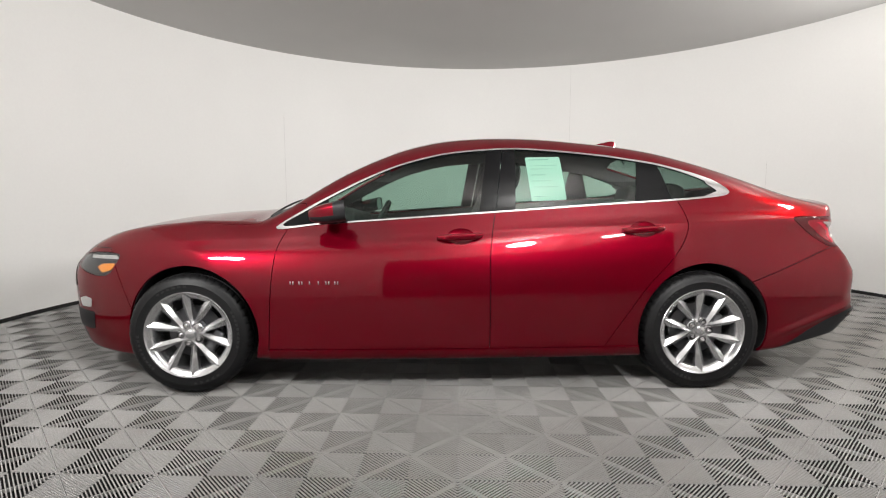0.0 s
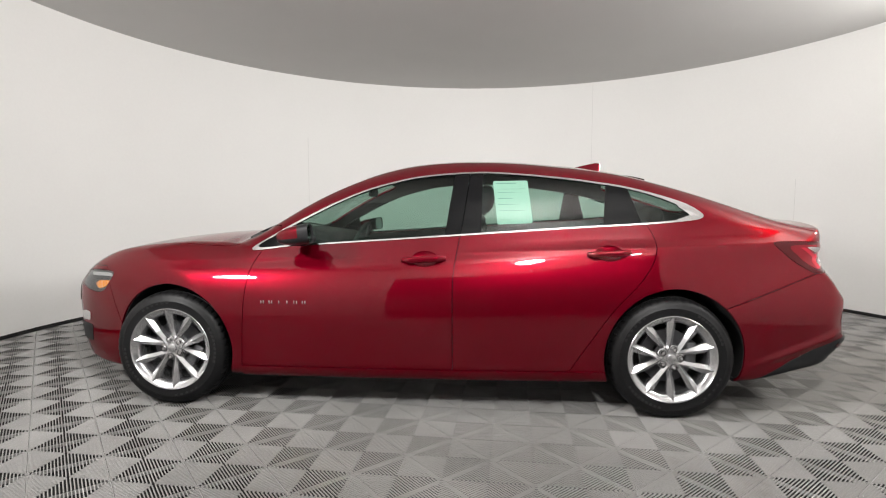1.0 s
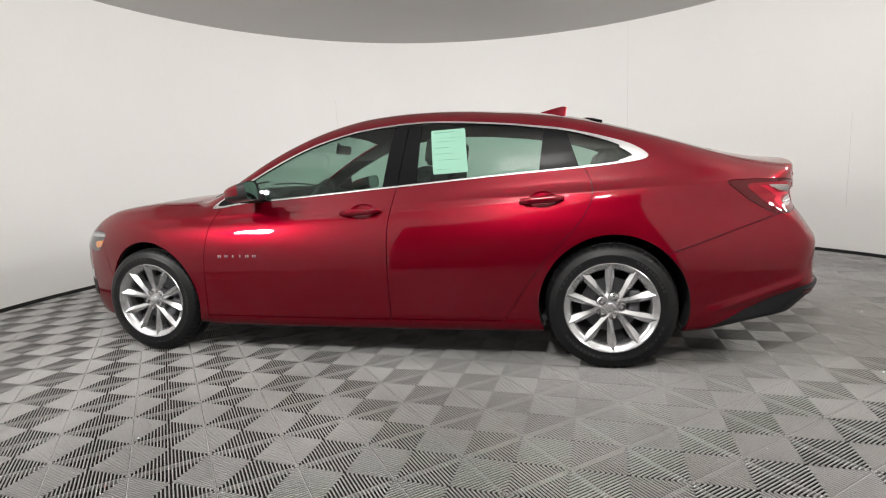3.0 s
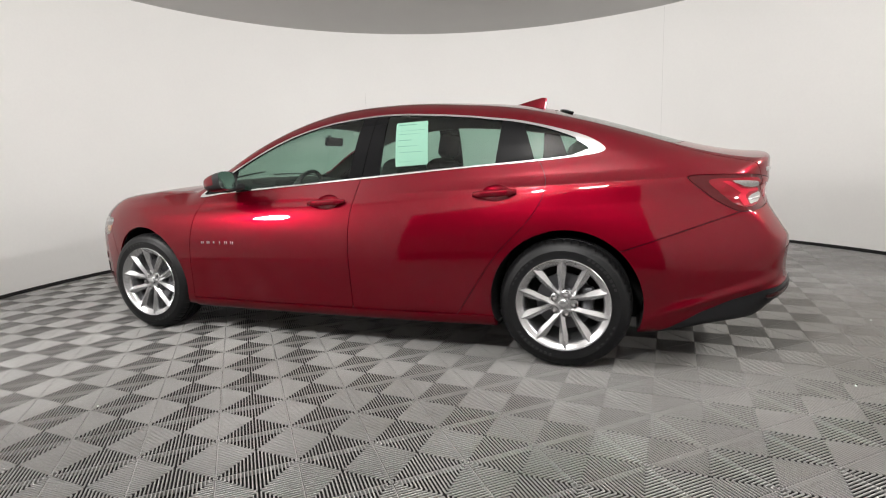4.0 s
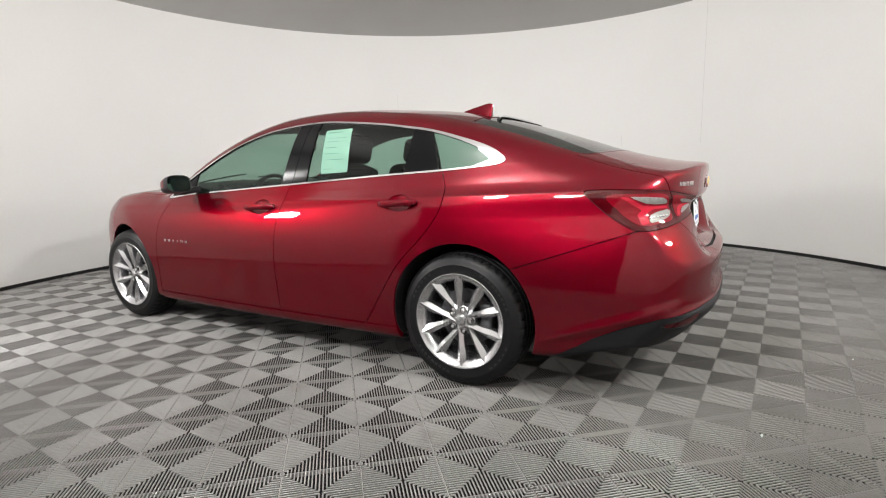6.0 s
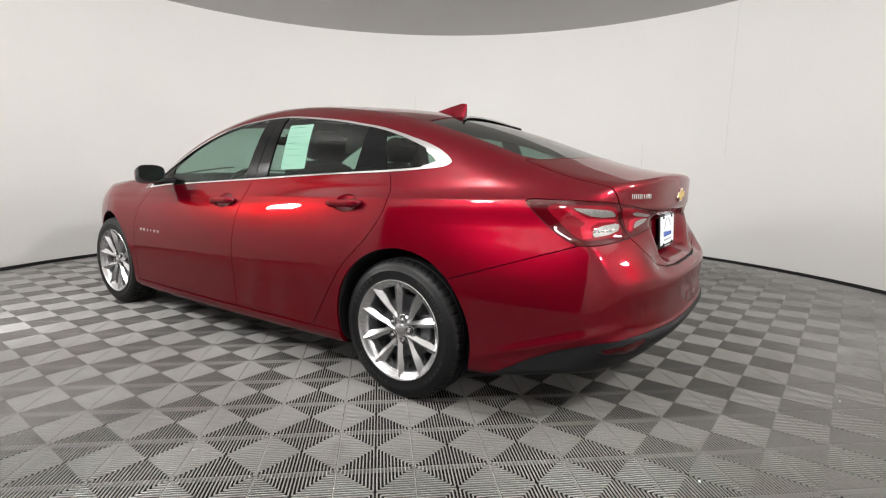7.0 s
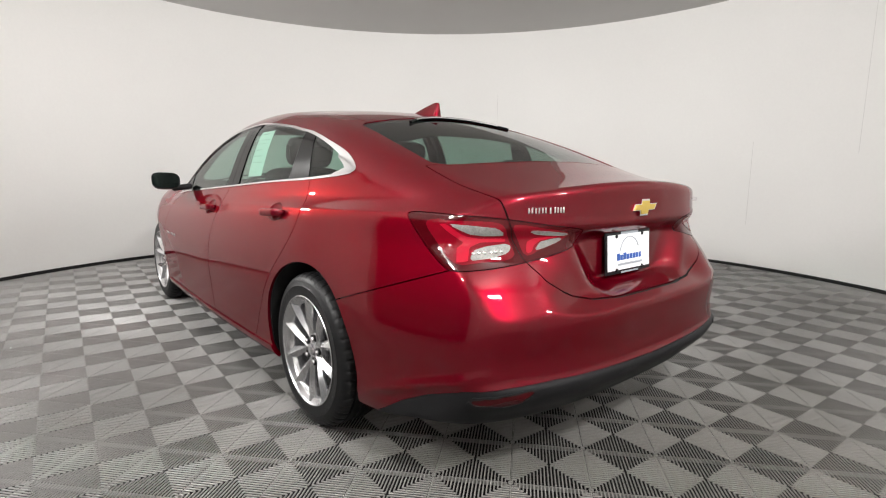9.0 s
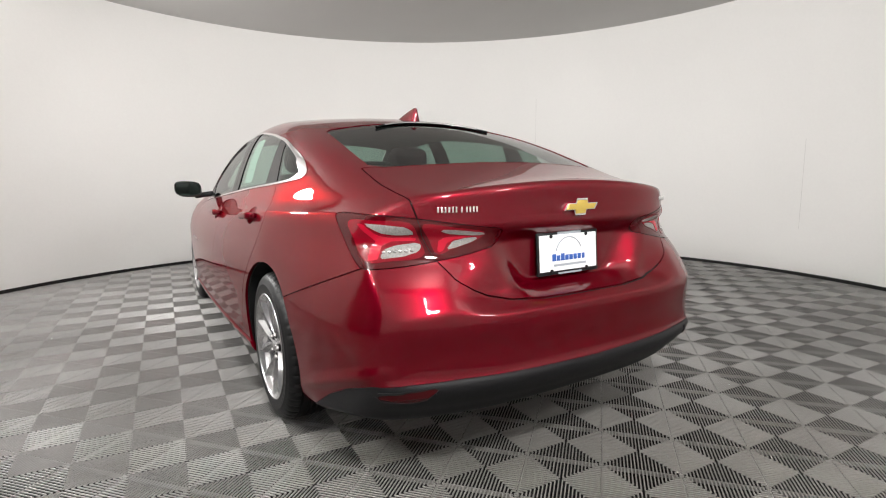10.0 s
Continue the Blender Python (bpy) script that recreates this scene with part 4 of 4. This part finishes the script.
PLATE = thing("licence_plate", pose(2.3680, -0.010, 0.808, 90 - 4, 0, 90), "white dealer plate with blue print in a black frame", "licence plate")
part("plate_frame", box(0.312, 0.163, 0.008, pose(0, 0, 0.0), 0.003, 2), BLACK_PLASTIC, PLATE)
part("plate_sheet", box(0.292, 0.134, 0.004, pose(0, 0.000, 0.0045), 0.001, 1), PLATE_WHITE, PLATE, smooth=False)
for k, (w, h) in enumerate(((0.019, 0.026), (0.017, 0.020), (0.019, 0.026), (0.017, 0.020), (0.017, 0.020), (0.017, 0.020), (0.017, 0.020), (0.014, 0.020))):
    low = -0.030
    part("name_bar", box(w, h, 0.002, pose(-0.076 + 0.0214 * k, low + h / 2, 0.0072), 0.0006, 1), PLATE_BLUE, PLATE, "blue bar of print", smooth=False)
part("small_bar", box(0.165, 0.008, 0.002, pose(0.005, -0.046, 0.0072)), PLATE_GREY, PLATE, smooth=False)
part("frame_bar", box(0.12, 0.012, 0.002, pose(0.005, 0.073, 0.0048)), PLATE_GREY, PLATE, smooth=False)
part("frame_bar", box(0.12, 0.006, 0.002, pose(0.005, -0.077, 0.0048)), PLATE_GREY, PLATE, smooth=False)
part("print_arc", tube([(0.066 * math.cos(a), -0.006 + 0.062 * math.sin(a), 0.0068) for a in np.linspace(0.35, math.pi - 0.2, 24)], 0.0022, 6), PLATE_GREY, PLATE)
for px, py in ((-0.09, 0.062), (0.09, 0.062), (-0.09, -0.066), (0.09, -0.066)):
    part("plate_screw", lathe([(0.0, 0.011), (0.006, 0.0105), (0.007, 0.008), (0.007, 0.005)], 16, "z"), BLACK_PLASTIC, PLATE, m=Matrix.Translation((px, py, 0)))

# ---- fin on the roof, bar over the rear window
rows, n = [], 16
for u in np.linspace(0, 1, 18):
    x = 0.985 + 0.205 * u
    h = 0.004 + 0.082 * (u ** 0.95) * (1 if u < 0.8 else 1 - 4.0 * (u - 0.8) ** 2)
    w = 0.004 + 0.026 * math.sin(math.pi * min(0.08 + 0.62 * u, 1))
    z0 = float(ridge(x)) - 0.004
    rows.append([(x + (0.012 * math.sin(math.pi * k / (n - 1)) * u), -w * math.cos(math.pi * k / (n - 1)) * (1 - 0.72 * math.sin(math.pi * k / (n - 1)) ** 0.7) , z0 + h * math.sin(math.pi * k / (n - 1)) ** 0.8) for k in range(n)])
fin_v = [p for r in rows for p in r]
fin_f = [(i * n + k, i * n + k + 1, (i + 1) * n + k + 1, (i + 1) * n + k) for i in range(17) for k in range(n - 1)] + [tuple(range(n))[::-1], tuple(17 * n + k for k in range(n))]
mesh_object("roof_fin", fin_v, fin_f, PAINT, CAR, "red shark-fin aerial")


bar_pts = [(1.298 + 0.10 * abs(t) ** 2.5, t * 0.335) for t in np.linspace(-1, 1, 25)]
for nm, dx, dz, rad, mat in (("brake_light_bar", 0.0, 0.004, 0.007, GLOSS_BLACK), ("bar_trim", 0.008, 0.0085, 0.0055, CHROME)):
    part(nm, tube([(px + dx, py, float(ridge(px + dx)) - 0.14 * py * py + dz) for px, py in bar_pts[(0 if nm[0] == "b" and nm[1] == "r" else 2):(25 if nm[1] == "r" else 23)]], rad, 10), mat, CAR, "high brake light bar over the rear window" if nm == "brake_light_bar" else "")

# ---- price sheet in the rear door window
sheet_loop = [(0.437, 1.316), (0.635, 1.320), (0.660, 1.072), (0.462, 1.064)]
paper = glazing.cut(lambda x, y, z: inside(x, z, sheet_loop)).shifted(0.013)
STICKER = paper.build("window_sticker", PAPER, None)
tagged(STICKER, "pale printed price sheet stuck inside the rear door window", "sticker")
random.seed(4)
for k in range(13):
    zz = 1.300 - 0.0175 * k
    x0 = 0.437 + (1.316 - zz) * 0.10 + 0.014
    w = random.choice((0.15, 0.12, 0.165, 0.09, 0.14)) if k not in (1, 4) else 0.10
    thick = 0.0026 if k in (0, 3, 5) else 0.0016
    bar = glazing.cut(lambda x, y, z: np.maximum(np.maximum(x0 - x, x - x0 - w), np.abs(z - zz - 0.02 * (x - x0)) - thick)).shifted(0.0122)
    if len(bar.faces):
        bar.build("print_line", INK, STICKER)


# ---- inside the car
def seat(x, y, tilt=20, width=0.50):
    s = new("seat")
    s.parent = CAR
    s.matrix_local = pose(x, y, 0)
    part("seat_cushion", box(0.52, width, 0.16, pose(-0.10, 0, 0.47, 0, -6, 0), 0.05, 4, 4, 0.02), CLOTH, s)
    part("backrest", box(0.13, width, 0.62, pose(0.235, 0, 0.80, 0, tilt, 0), 0.05, 4, 4, 0.02), CLOTH, s, "dark cloth backrest")
    part("headrest", box(0.10, 0.27, 0.17, pose(0.375, 0, 1.205, 0, tilt * 0.6, 0), 0.04, 4, 3, 0.012), CLOTH, s)
    for d in (-0.06, 0.06):
        part("headrest_post", tube([(0.34, d, 1.06), (0.365, d, 1.16)], 0.006, 8), CHROME, s)
    part("seat_base", box(0.46, width - 0.08, 0.24, pose(-0.08, 0, 0.29), 0.02), TRIM_GREY, s)


seat(0.02, -0.37), seat(0.02, 0.37)
part("rear_bench", box(0.50, 1.24, 0.16, pose(0.90, 0, 0.50, 0, -6, 0), 0.05, 4, 4, 0.02), CLOTH, CAR, "dark cloth rear bench")
part("rear_backrest", box(0.14, 1.26, 0.56, pose(1.29, 0, 0.77, 0, 24, 0), 0.05, 4, 4, 0.02), CLOTH, CAR)
for y in (-0.36, 0.36):
    part("rear_headrest", box(0.10, 0.25, 0.14, pose(1.43, y, 1.085, 0, 16, 0), 0.04, 4, 3, 0.01), CLOTH, CAR)
part("parcel_shelf", box(0.46, 1.24, 0.03, pose(1.68, 0, 1.015, 0, -2, 0), 0.01), TRIM_GREY, CAR)
part("cabin_floor", box(2.3, 1.50, 0.03, pose(0.2, 0, 0.235), 0.0), TRIM_GREY, CAR)
part("dashboard", box(0.46, 1.40, 0.30, pose(-0.82, 0, 0.835, 0, 8, 0), 0.07, 5, 4, 0.02), TRIM_GREY, CAR, "dark dashboard")
part("instrument_hood", box(0.20, 0.34, 0.09, pose(-0.66, -0.37, 0.965, 0, 6, 0), 0.03, 4, 3, 0.01), TRIM_GREY, CAR)
part("centre_console", box(1.0, 0.22, 0.30, pose(-0.25, 0, 0.42), 0.04), TRIM_GREY, CAR)
wheel_m = pose(-0.44, -0.37, 0.885, 0, -66, 0)
part("steering_wheel", tube([(0.182 * math.cos(a), 0.182 * math.sin(a), 0) for a in np.linspace(0, 2 * math.pi, 40, endpoint=False)], 0.014, 10, wheel_m, True), TRIM_GREY, CAR, "dark steering wheel")
part("steering_boss", box(0.14, 0.32, 0.03, wheel_m @ pose(0.02, 0, -0.02), 0.02), TRIM_GREY, CAR)
part("inner_mirror", box(0.025, 0.23, 0.065, pose(-0.40, 0, 1.265, 0, 10, 0), 0.012), BLACK_PLASTIC, CAR)
part("mirror_stalk", tube([(-0.44, 0, 1.315), (-0.41, 0, 1.27)], 0.01, 8), BLACK_PLASTIC, CAR)
for y in (-0.36, 0.36):
    part("wiper", tube([(-1.02 + 0.05 * u, y - 0.30 + 0.55 * u, float(ridge(-1.02 + 0.05 * u)) - 0.14 * (y - 0.30 + 0.55 * u) ** 2 + 0.014) for u in np.linspace(0, 1, 12)], 0.006, 6), BLACK_PLASTIC, CAR)


# ---------------------------------------------------------------- the booth
def disc(name, r, z, mat, up, label, category, steps=160):
    verts = [(BOOTH.x + r * math.cos(2 * math.pi * k / steps), BOOTH.y + r * math.sin(2 * math.pi * k / steps), z + dz) for dz in (0, -0.03 if up else 0.03) for k in range(steps)]
    faces = [tuple(range(steps)) if up else tuple(range(steps))[::-1], tuple(range(steps, 2 * steps))[::-1] if up else tuple(range(steps, 2 * steps))]
    faces += [(k, (k + 1) % steps, steps + (k + 1) % steps, steps + k) for k in range(steps)]
    return tagged(mesh_object(name, verts, faces, mat, smooth=False), label, category, kind="structure")


GAP_FROM, GAP_TO, GAP_HIGH = -106.0, -61.0, 2.15      # the way in, as angles round the booth


def arc(name, r0, r1, spans, mat, label, category, steps=2.25):
    """Pieces of a round wall: each span is an angle from, an angle to, a foot and a top."""
    verts, faces = [], []
    for a0, a1, z0, z1 in spans:
        n = max(2, int(round((a1 - a0) / steps)))
        base, whole = len(verts), a1 - a0 > 359.9
        for k in range(n + (0 if whole else 1)):
            c, q = math.cos(math.radians(a0 + (a1 - a0) * k / n)), math.sin(math.radians(a0 + (a1 - a0) * k / n))
            verts += [(BOOTH.x + r * c, BOOTH.y + r * q, z) for r, z in ((r0, z0), (r0, z1), (r1, z1), (r1, z0))]
        for k in range(n):
            a, b = base + 4 * k, base + 4 * ((k + 1) % n if whole else k + 1)
            faces += [(a + 1, a, b, b + 1), (a + 2, a + 1, b + 1, b + 2), (a + 3, a + 2, b + 2, b + 3), (a, a + 3, b + 3, b)]
        if not whole:
            e = base + 4 * n
            faces += [(base, base + 1, base + 2, base + 3), (e + 3, e + 2, e + 1, e)]
    ob = mesh_object(name, verts, faces, mat)
    ob.data.set_sharp_from_angle(angle=radians(40))
    return tagged(ob, label, category, kind="structure")


arc("wall_round", RADIUS, RADIUS + 0.32, [(GAP_TO, GAP_FROM + 360, -0.05, GAP_HIGH), (-180, 180, GAP_HIGH, CEIL + 0.05)], WALL, "smooth white curved wall of a round photo booth with a wide way in", "wall")
arc("baseboard", RADIUS - 0.012, RADIUS - 0.0005, [(GAP_TO, GAP_FROM + 360, 0.001, 0.035)], SKIRTING, "thin black strip along the foot of the wall", "baseboard")


def slab(name, x0, x1, y0, y1, z0, z1, mat, label, category):
    ob = part(name, box(x1 - x0, y1 - y0, z1 - z0, pose((x0 + x1) / 2, (y0 + y1) / 2, (z0 + z1) / 2)), mat, smooth=False)
    return tagged(ob, label, category, kind="structure")


# the dim hall before the way in
slab("floor_hall", -4.6, 5.6, -6.6, -3.0, -0.20, -0.056, HALL_FLOOR, "bare grey concrete floor of the dim hall", "floor")
slab("wall_hall", -4.6, 5.6, -6.8, -6.6, -0.20, 3.4, HALL_WALL, "plain grey wall of the dim hall", "wall")
slab("wall_hall", -4.8, -4.6, -6.8, -1.0, -0.20, 3.4, HALL_WALL, "plain grey wall of the dim hall", "wall")
slab("wall_hall", 5.6, 5.8, -6.8, -1.0, -0.20, 3.4, HALL_WALL, "plain grey wall of the dim hall", "wall")
slab("ceiling_hall", -4.8, 5.8, -6.8, -1.0, 3.4, 3.6, HALL_WALL, "plain grey ceiling of the dim hall", "ceiling")
disc("ceiling", RADIUS + 0.1, CEIL, CEILING, False, "plain matt grey ceiling over the booth", "ceiling")
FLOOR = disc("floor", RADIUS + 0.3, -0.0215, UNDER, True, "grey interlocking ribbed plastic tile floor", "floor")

for deg, z0, z1 in ((82.8, 0.5, 1.45), (68.7, 1.3, 3.05), (33.0, 0.5, 1.5), (128.0, 0.6, 2.2)):
    turned = math.radians(deg)
    at = pose(BOOTH.x + (RADIUS - 0.0008) * math.cos(turned), BOOTH.y + (RADIUS - 0.0008) * math.sin(turned), (z0 + z1) / 2, 0, 0, deg)
    tagged(part("wall_joint", box(0.002, 0.0032, z1 - z0, at), JOINT), "faint vertical joint line in the white wall", "wall", kind="structure")


def wall_lamp(x, y, z, wide, high):
    inward = (Vector((BOOTH.x, BOOTH.y, z)) - Vector((x, y, z))).normalized()
    is_round = wide == high
    p = thing("wall_lamp", look((x, y, z), Vector((x, y, z)) - inward), ("round" if is_round else "tall rectangular") + " white lamp on the curved wall", "wall lamp", "wall lamps")
    r = wide / 2 + 0.02
    shell = lathe([(0.0, -0.01), (r - 0.01, -0.01), (r, 0.0), (r, 0.03), (r - 0.012, 0.034), (r - 0.016, 0.02), (0.0, 0.02)], 48, "z") if is_round else box(wide + 0.05, high + 0.05, 0.04, pose(0, 0, 0.005), 0.008)
    part("housing", shell, PLATE_WHITE, p)
    depth = RADIUS - (Vector((x, y)) - BOOTH.xy).length
    part("bracket", box(0.06, 0.06, max(depth, 0.03), pose(0, 0, -0.01 - max(depth, 0.03) / 2), 0.006), BLACK_PLASTIC, p)
    return p


for lx, ly, lz, wide, high, power, aim in LAMPS:
    wall_lamp(lx, ly, lz, wide, high)


# ---- floor tiles: four cells a tile, with slanting ribs that change direction from cell to cell
CELL, FLOOR_TURN, FLOOR_AT = 0.19925, math.radians(-3.70), (-0.0923, 0.0246)


# a rib's section: a bar with a rounded head, in half widths and metres of depth; the braces carry the ribs
RIB_EDGE = [(0.0, -0.0062), (-0.55, -0.0058), (-0.96, -0.0036), (-1.0, -0.0024), (-0.82, -0.0010), (-0.45, -0.0002), (0.0, 0.0), (0.45, -0.0002), (0.82, -0.0010), (1.0, -0.0024), (0.96, -0.0036), (0.55, -0.0058), (0.0, -0.0062)]


def cell_ribs(verts, faces, ox, oy, even):
    n = 22
    length = CELL * math.sqrt(2)
    step = length / n
    u = Vector((1, 1 if even else -1, 0)) / math.sqrt(2)    # across the ribs, along the brace
    w = Vector((1, -1 if even else 1, 0)) / math.sqrt(2)    # along the ribs
    o = Vector((ox, oy if even else oy + CELL, 0))

    def bar(d, half, a, b):
        base = len(verts)
        for s in (a, b):
            for dd, zz in RIB_EDGE:
                verts.append(tuple(o + u * (d + dd * half) + w * s + Vector((0, 0, zz))))
        n_edge = len(RIB_EDGE)
        for i in range(n_edge - 1):
            faces.append((base + i, base + i + 1, base + n_edge + 1 + i, base + n_edge + i))
        faces.append(tuple(base + i for i in range(n_edge))[::-1])
        faces.append(tuple(base + n_edge + i for i in range(n_edge)))

    for k in range(n):
        d = (k + 0.5) * step
        reach = min(d, length - d) - 0.0006
        if reach > 0.007:
            bar(d, 0.0026, -reach, -0.0028)
            bar(d, 0.0026, 0.0028, reach)
        elif reach > 0.0015:
            bar(d, 0.0026, -reach, reach)
    # the brace under the gap in the ribs
    base = len(verts)
    for a in (0.012, length - 0.012):
        for s, zz in ((-0.0018, -0.0200), (-0.0016, -0.0035), (0.0016, -0.0035), (0.0018, -0.0200)):
            verts.append(tuple(o + u * a + w * s + Vector((0, 0, zz))))
    for i in range(3):
        faces.append((base + i, base + i + 1, base + 5 + i, base + 4 + i))


def tile_data():
    verts, faces = [], []
    for i in range(2):
        for j in range(2):
            cell_ribs(verts, faces, i * CELL, j * CELL, (i + j) % 2 == 0)
    return verts, faces


TV, TF = tile_data()
tile_mesh = bpy.data.meshes.new("floor_tile")
tile_mesh.from_pydata(TV, [], TF)
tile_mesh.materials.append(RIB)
spots = []
for i in range(-16, 17):
    for j in range(-16, 17):
        p = Matrix.Rotation(FLOOR_TURN, 4, "Z") @ Vector(((2 * i) * CELL, (2 * j) * CELL, 0)) + Vector((*FLOOR_AT, 0))
        mid = p + Matrix.Rotation(FLOOR_TURN, 4, "Z") @ Vector((CELL, CELL, 0))
        if (mid.xy - BOOTH.xy).length < RADIUS + 0.16:
            spots.append(((mid.xy - Vector((0.9, -1.2))).length, p))
spots.sort(key=lambda s: s[0])
for _, p in spots[:300]:
    ob = new("floor_tile", tile_mesh)
    ob.parent = FLOOR
    ob.matrix_local = Matrix.Translation(p) @ Matrix.Rotation(FLOOR_TURN, 4, "Z")
RV, RF = [], []
turn = Matrix.Rotation(FLOOR_TURN, 4, "Z")
for _, p in spots[300:]:
    n0 = len(RV)
    RV += [tuple(p + turn @ Vector(v)) for v in TV]
    RF += [tuple(i + n0 for i in q) for q in TF]
if RV:
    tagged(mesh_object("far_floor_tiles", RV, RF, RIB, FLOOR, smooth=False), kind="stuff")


# ---- crumbs on the floor
random.seed(11)
for cx, cy, size in ((2.699, -0.783, 0.006), (-0.62, -1.9, 0.0045), (1.9, -1.62, 0.003), (3.15, 0.35, 0.004), (2.35, 1.2, 0.003)):
    bm = bmesh.new()
    bmesh.ops.create_icosphere(bm, subdivisions=1, radius=size)
    for v in bm.verts:
        v.co *= random.uniform(0.6, 1.2)
    tagged(part("crumb", bm, PAPER, None, m=Matrix.Translation((cx, cy, size * 0.5))), "small white crumb lying on the ribbed floor", "crumb", "crumbs")
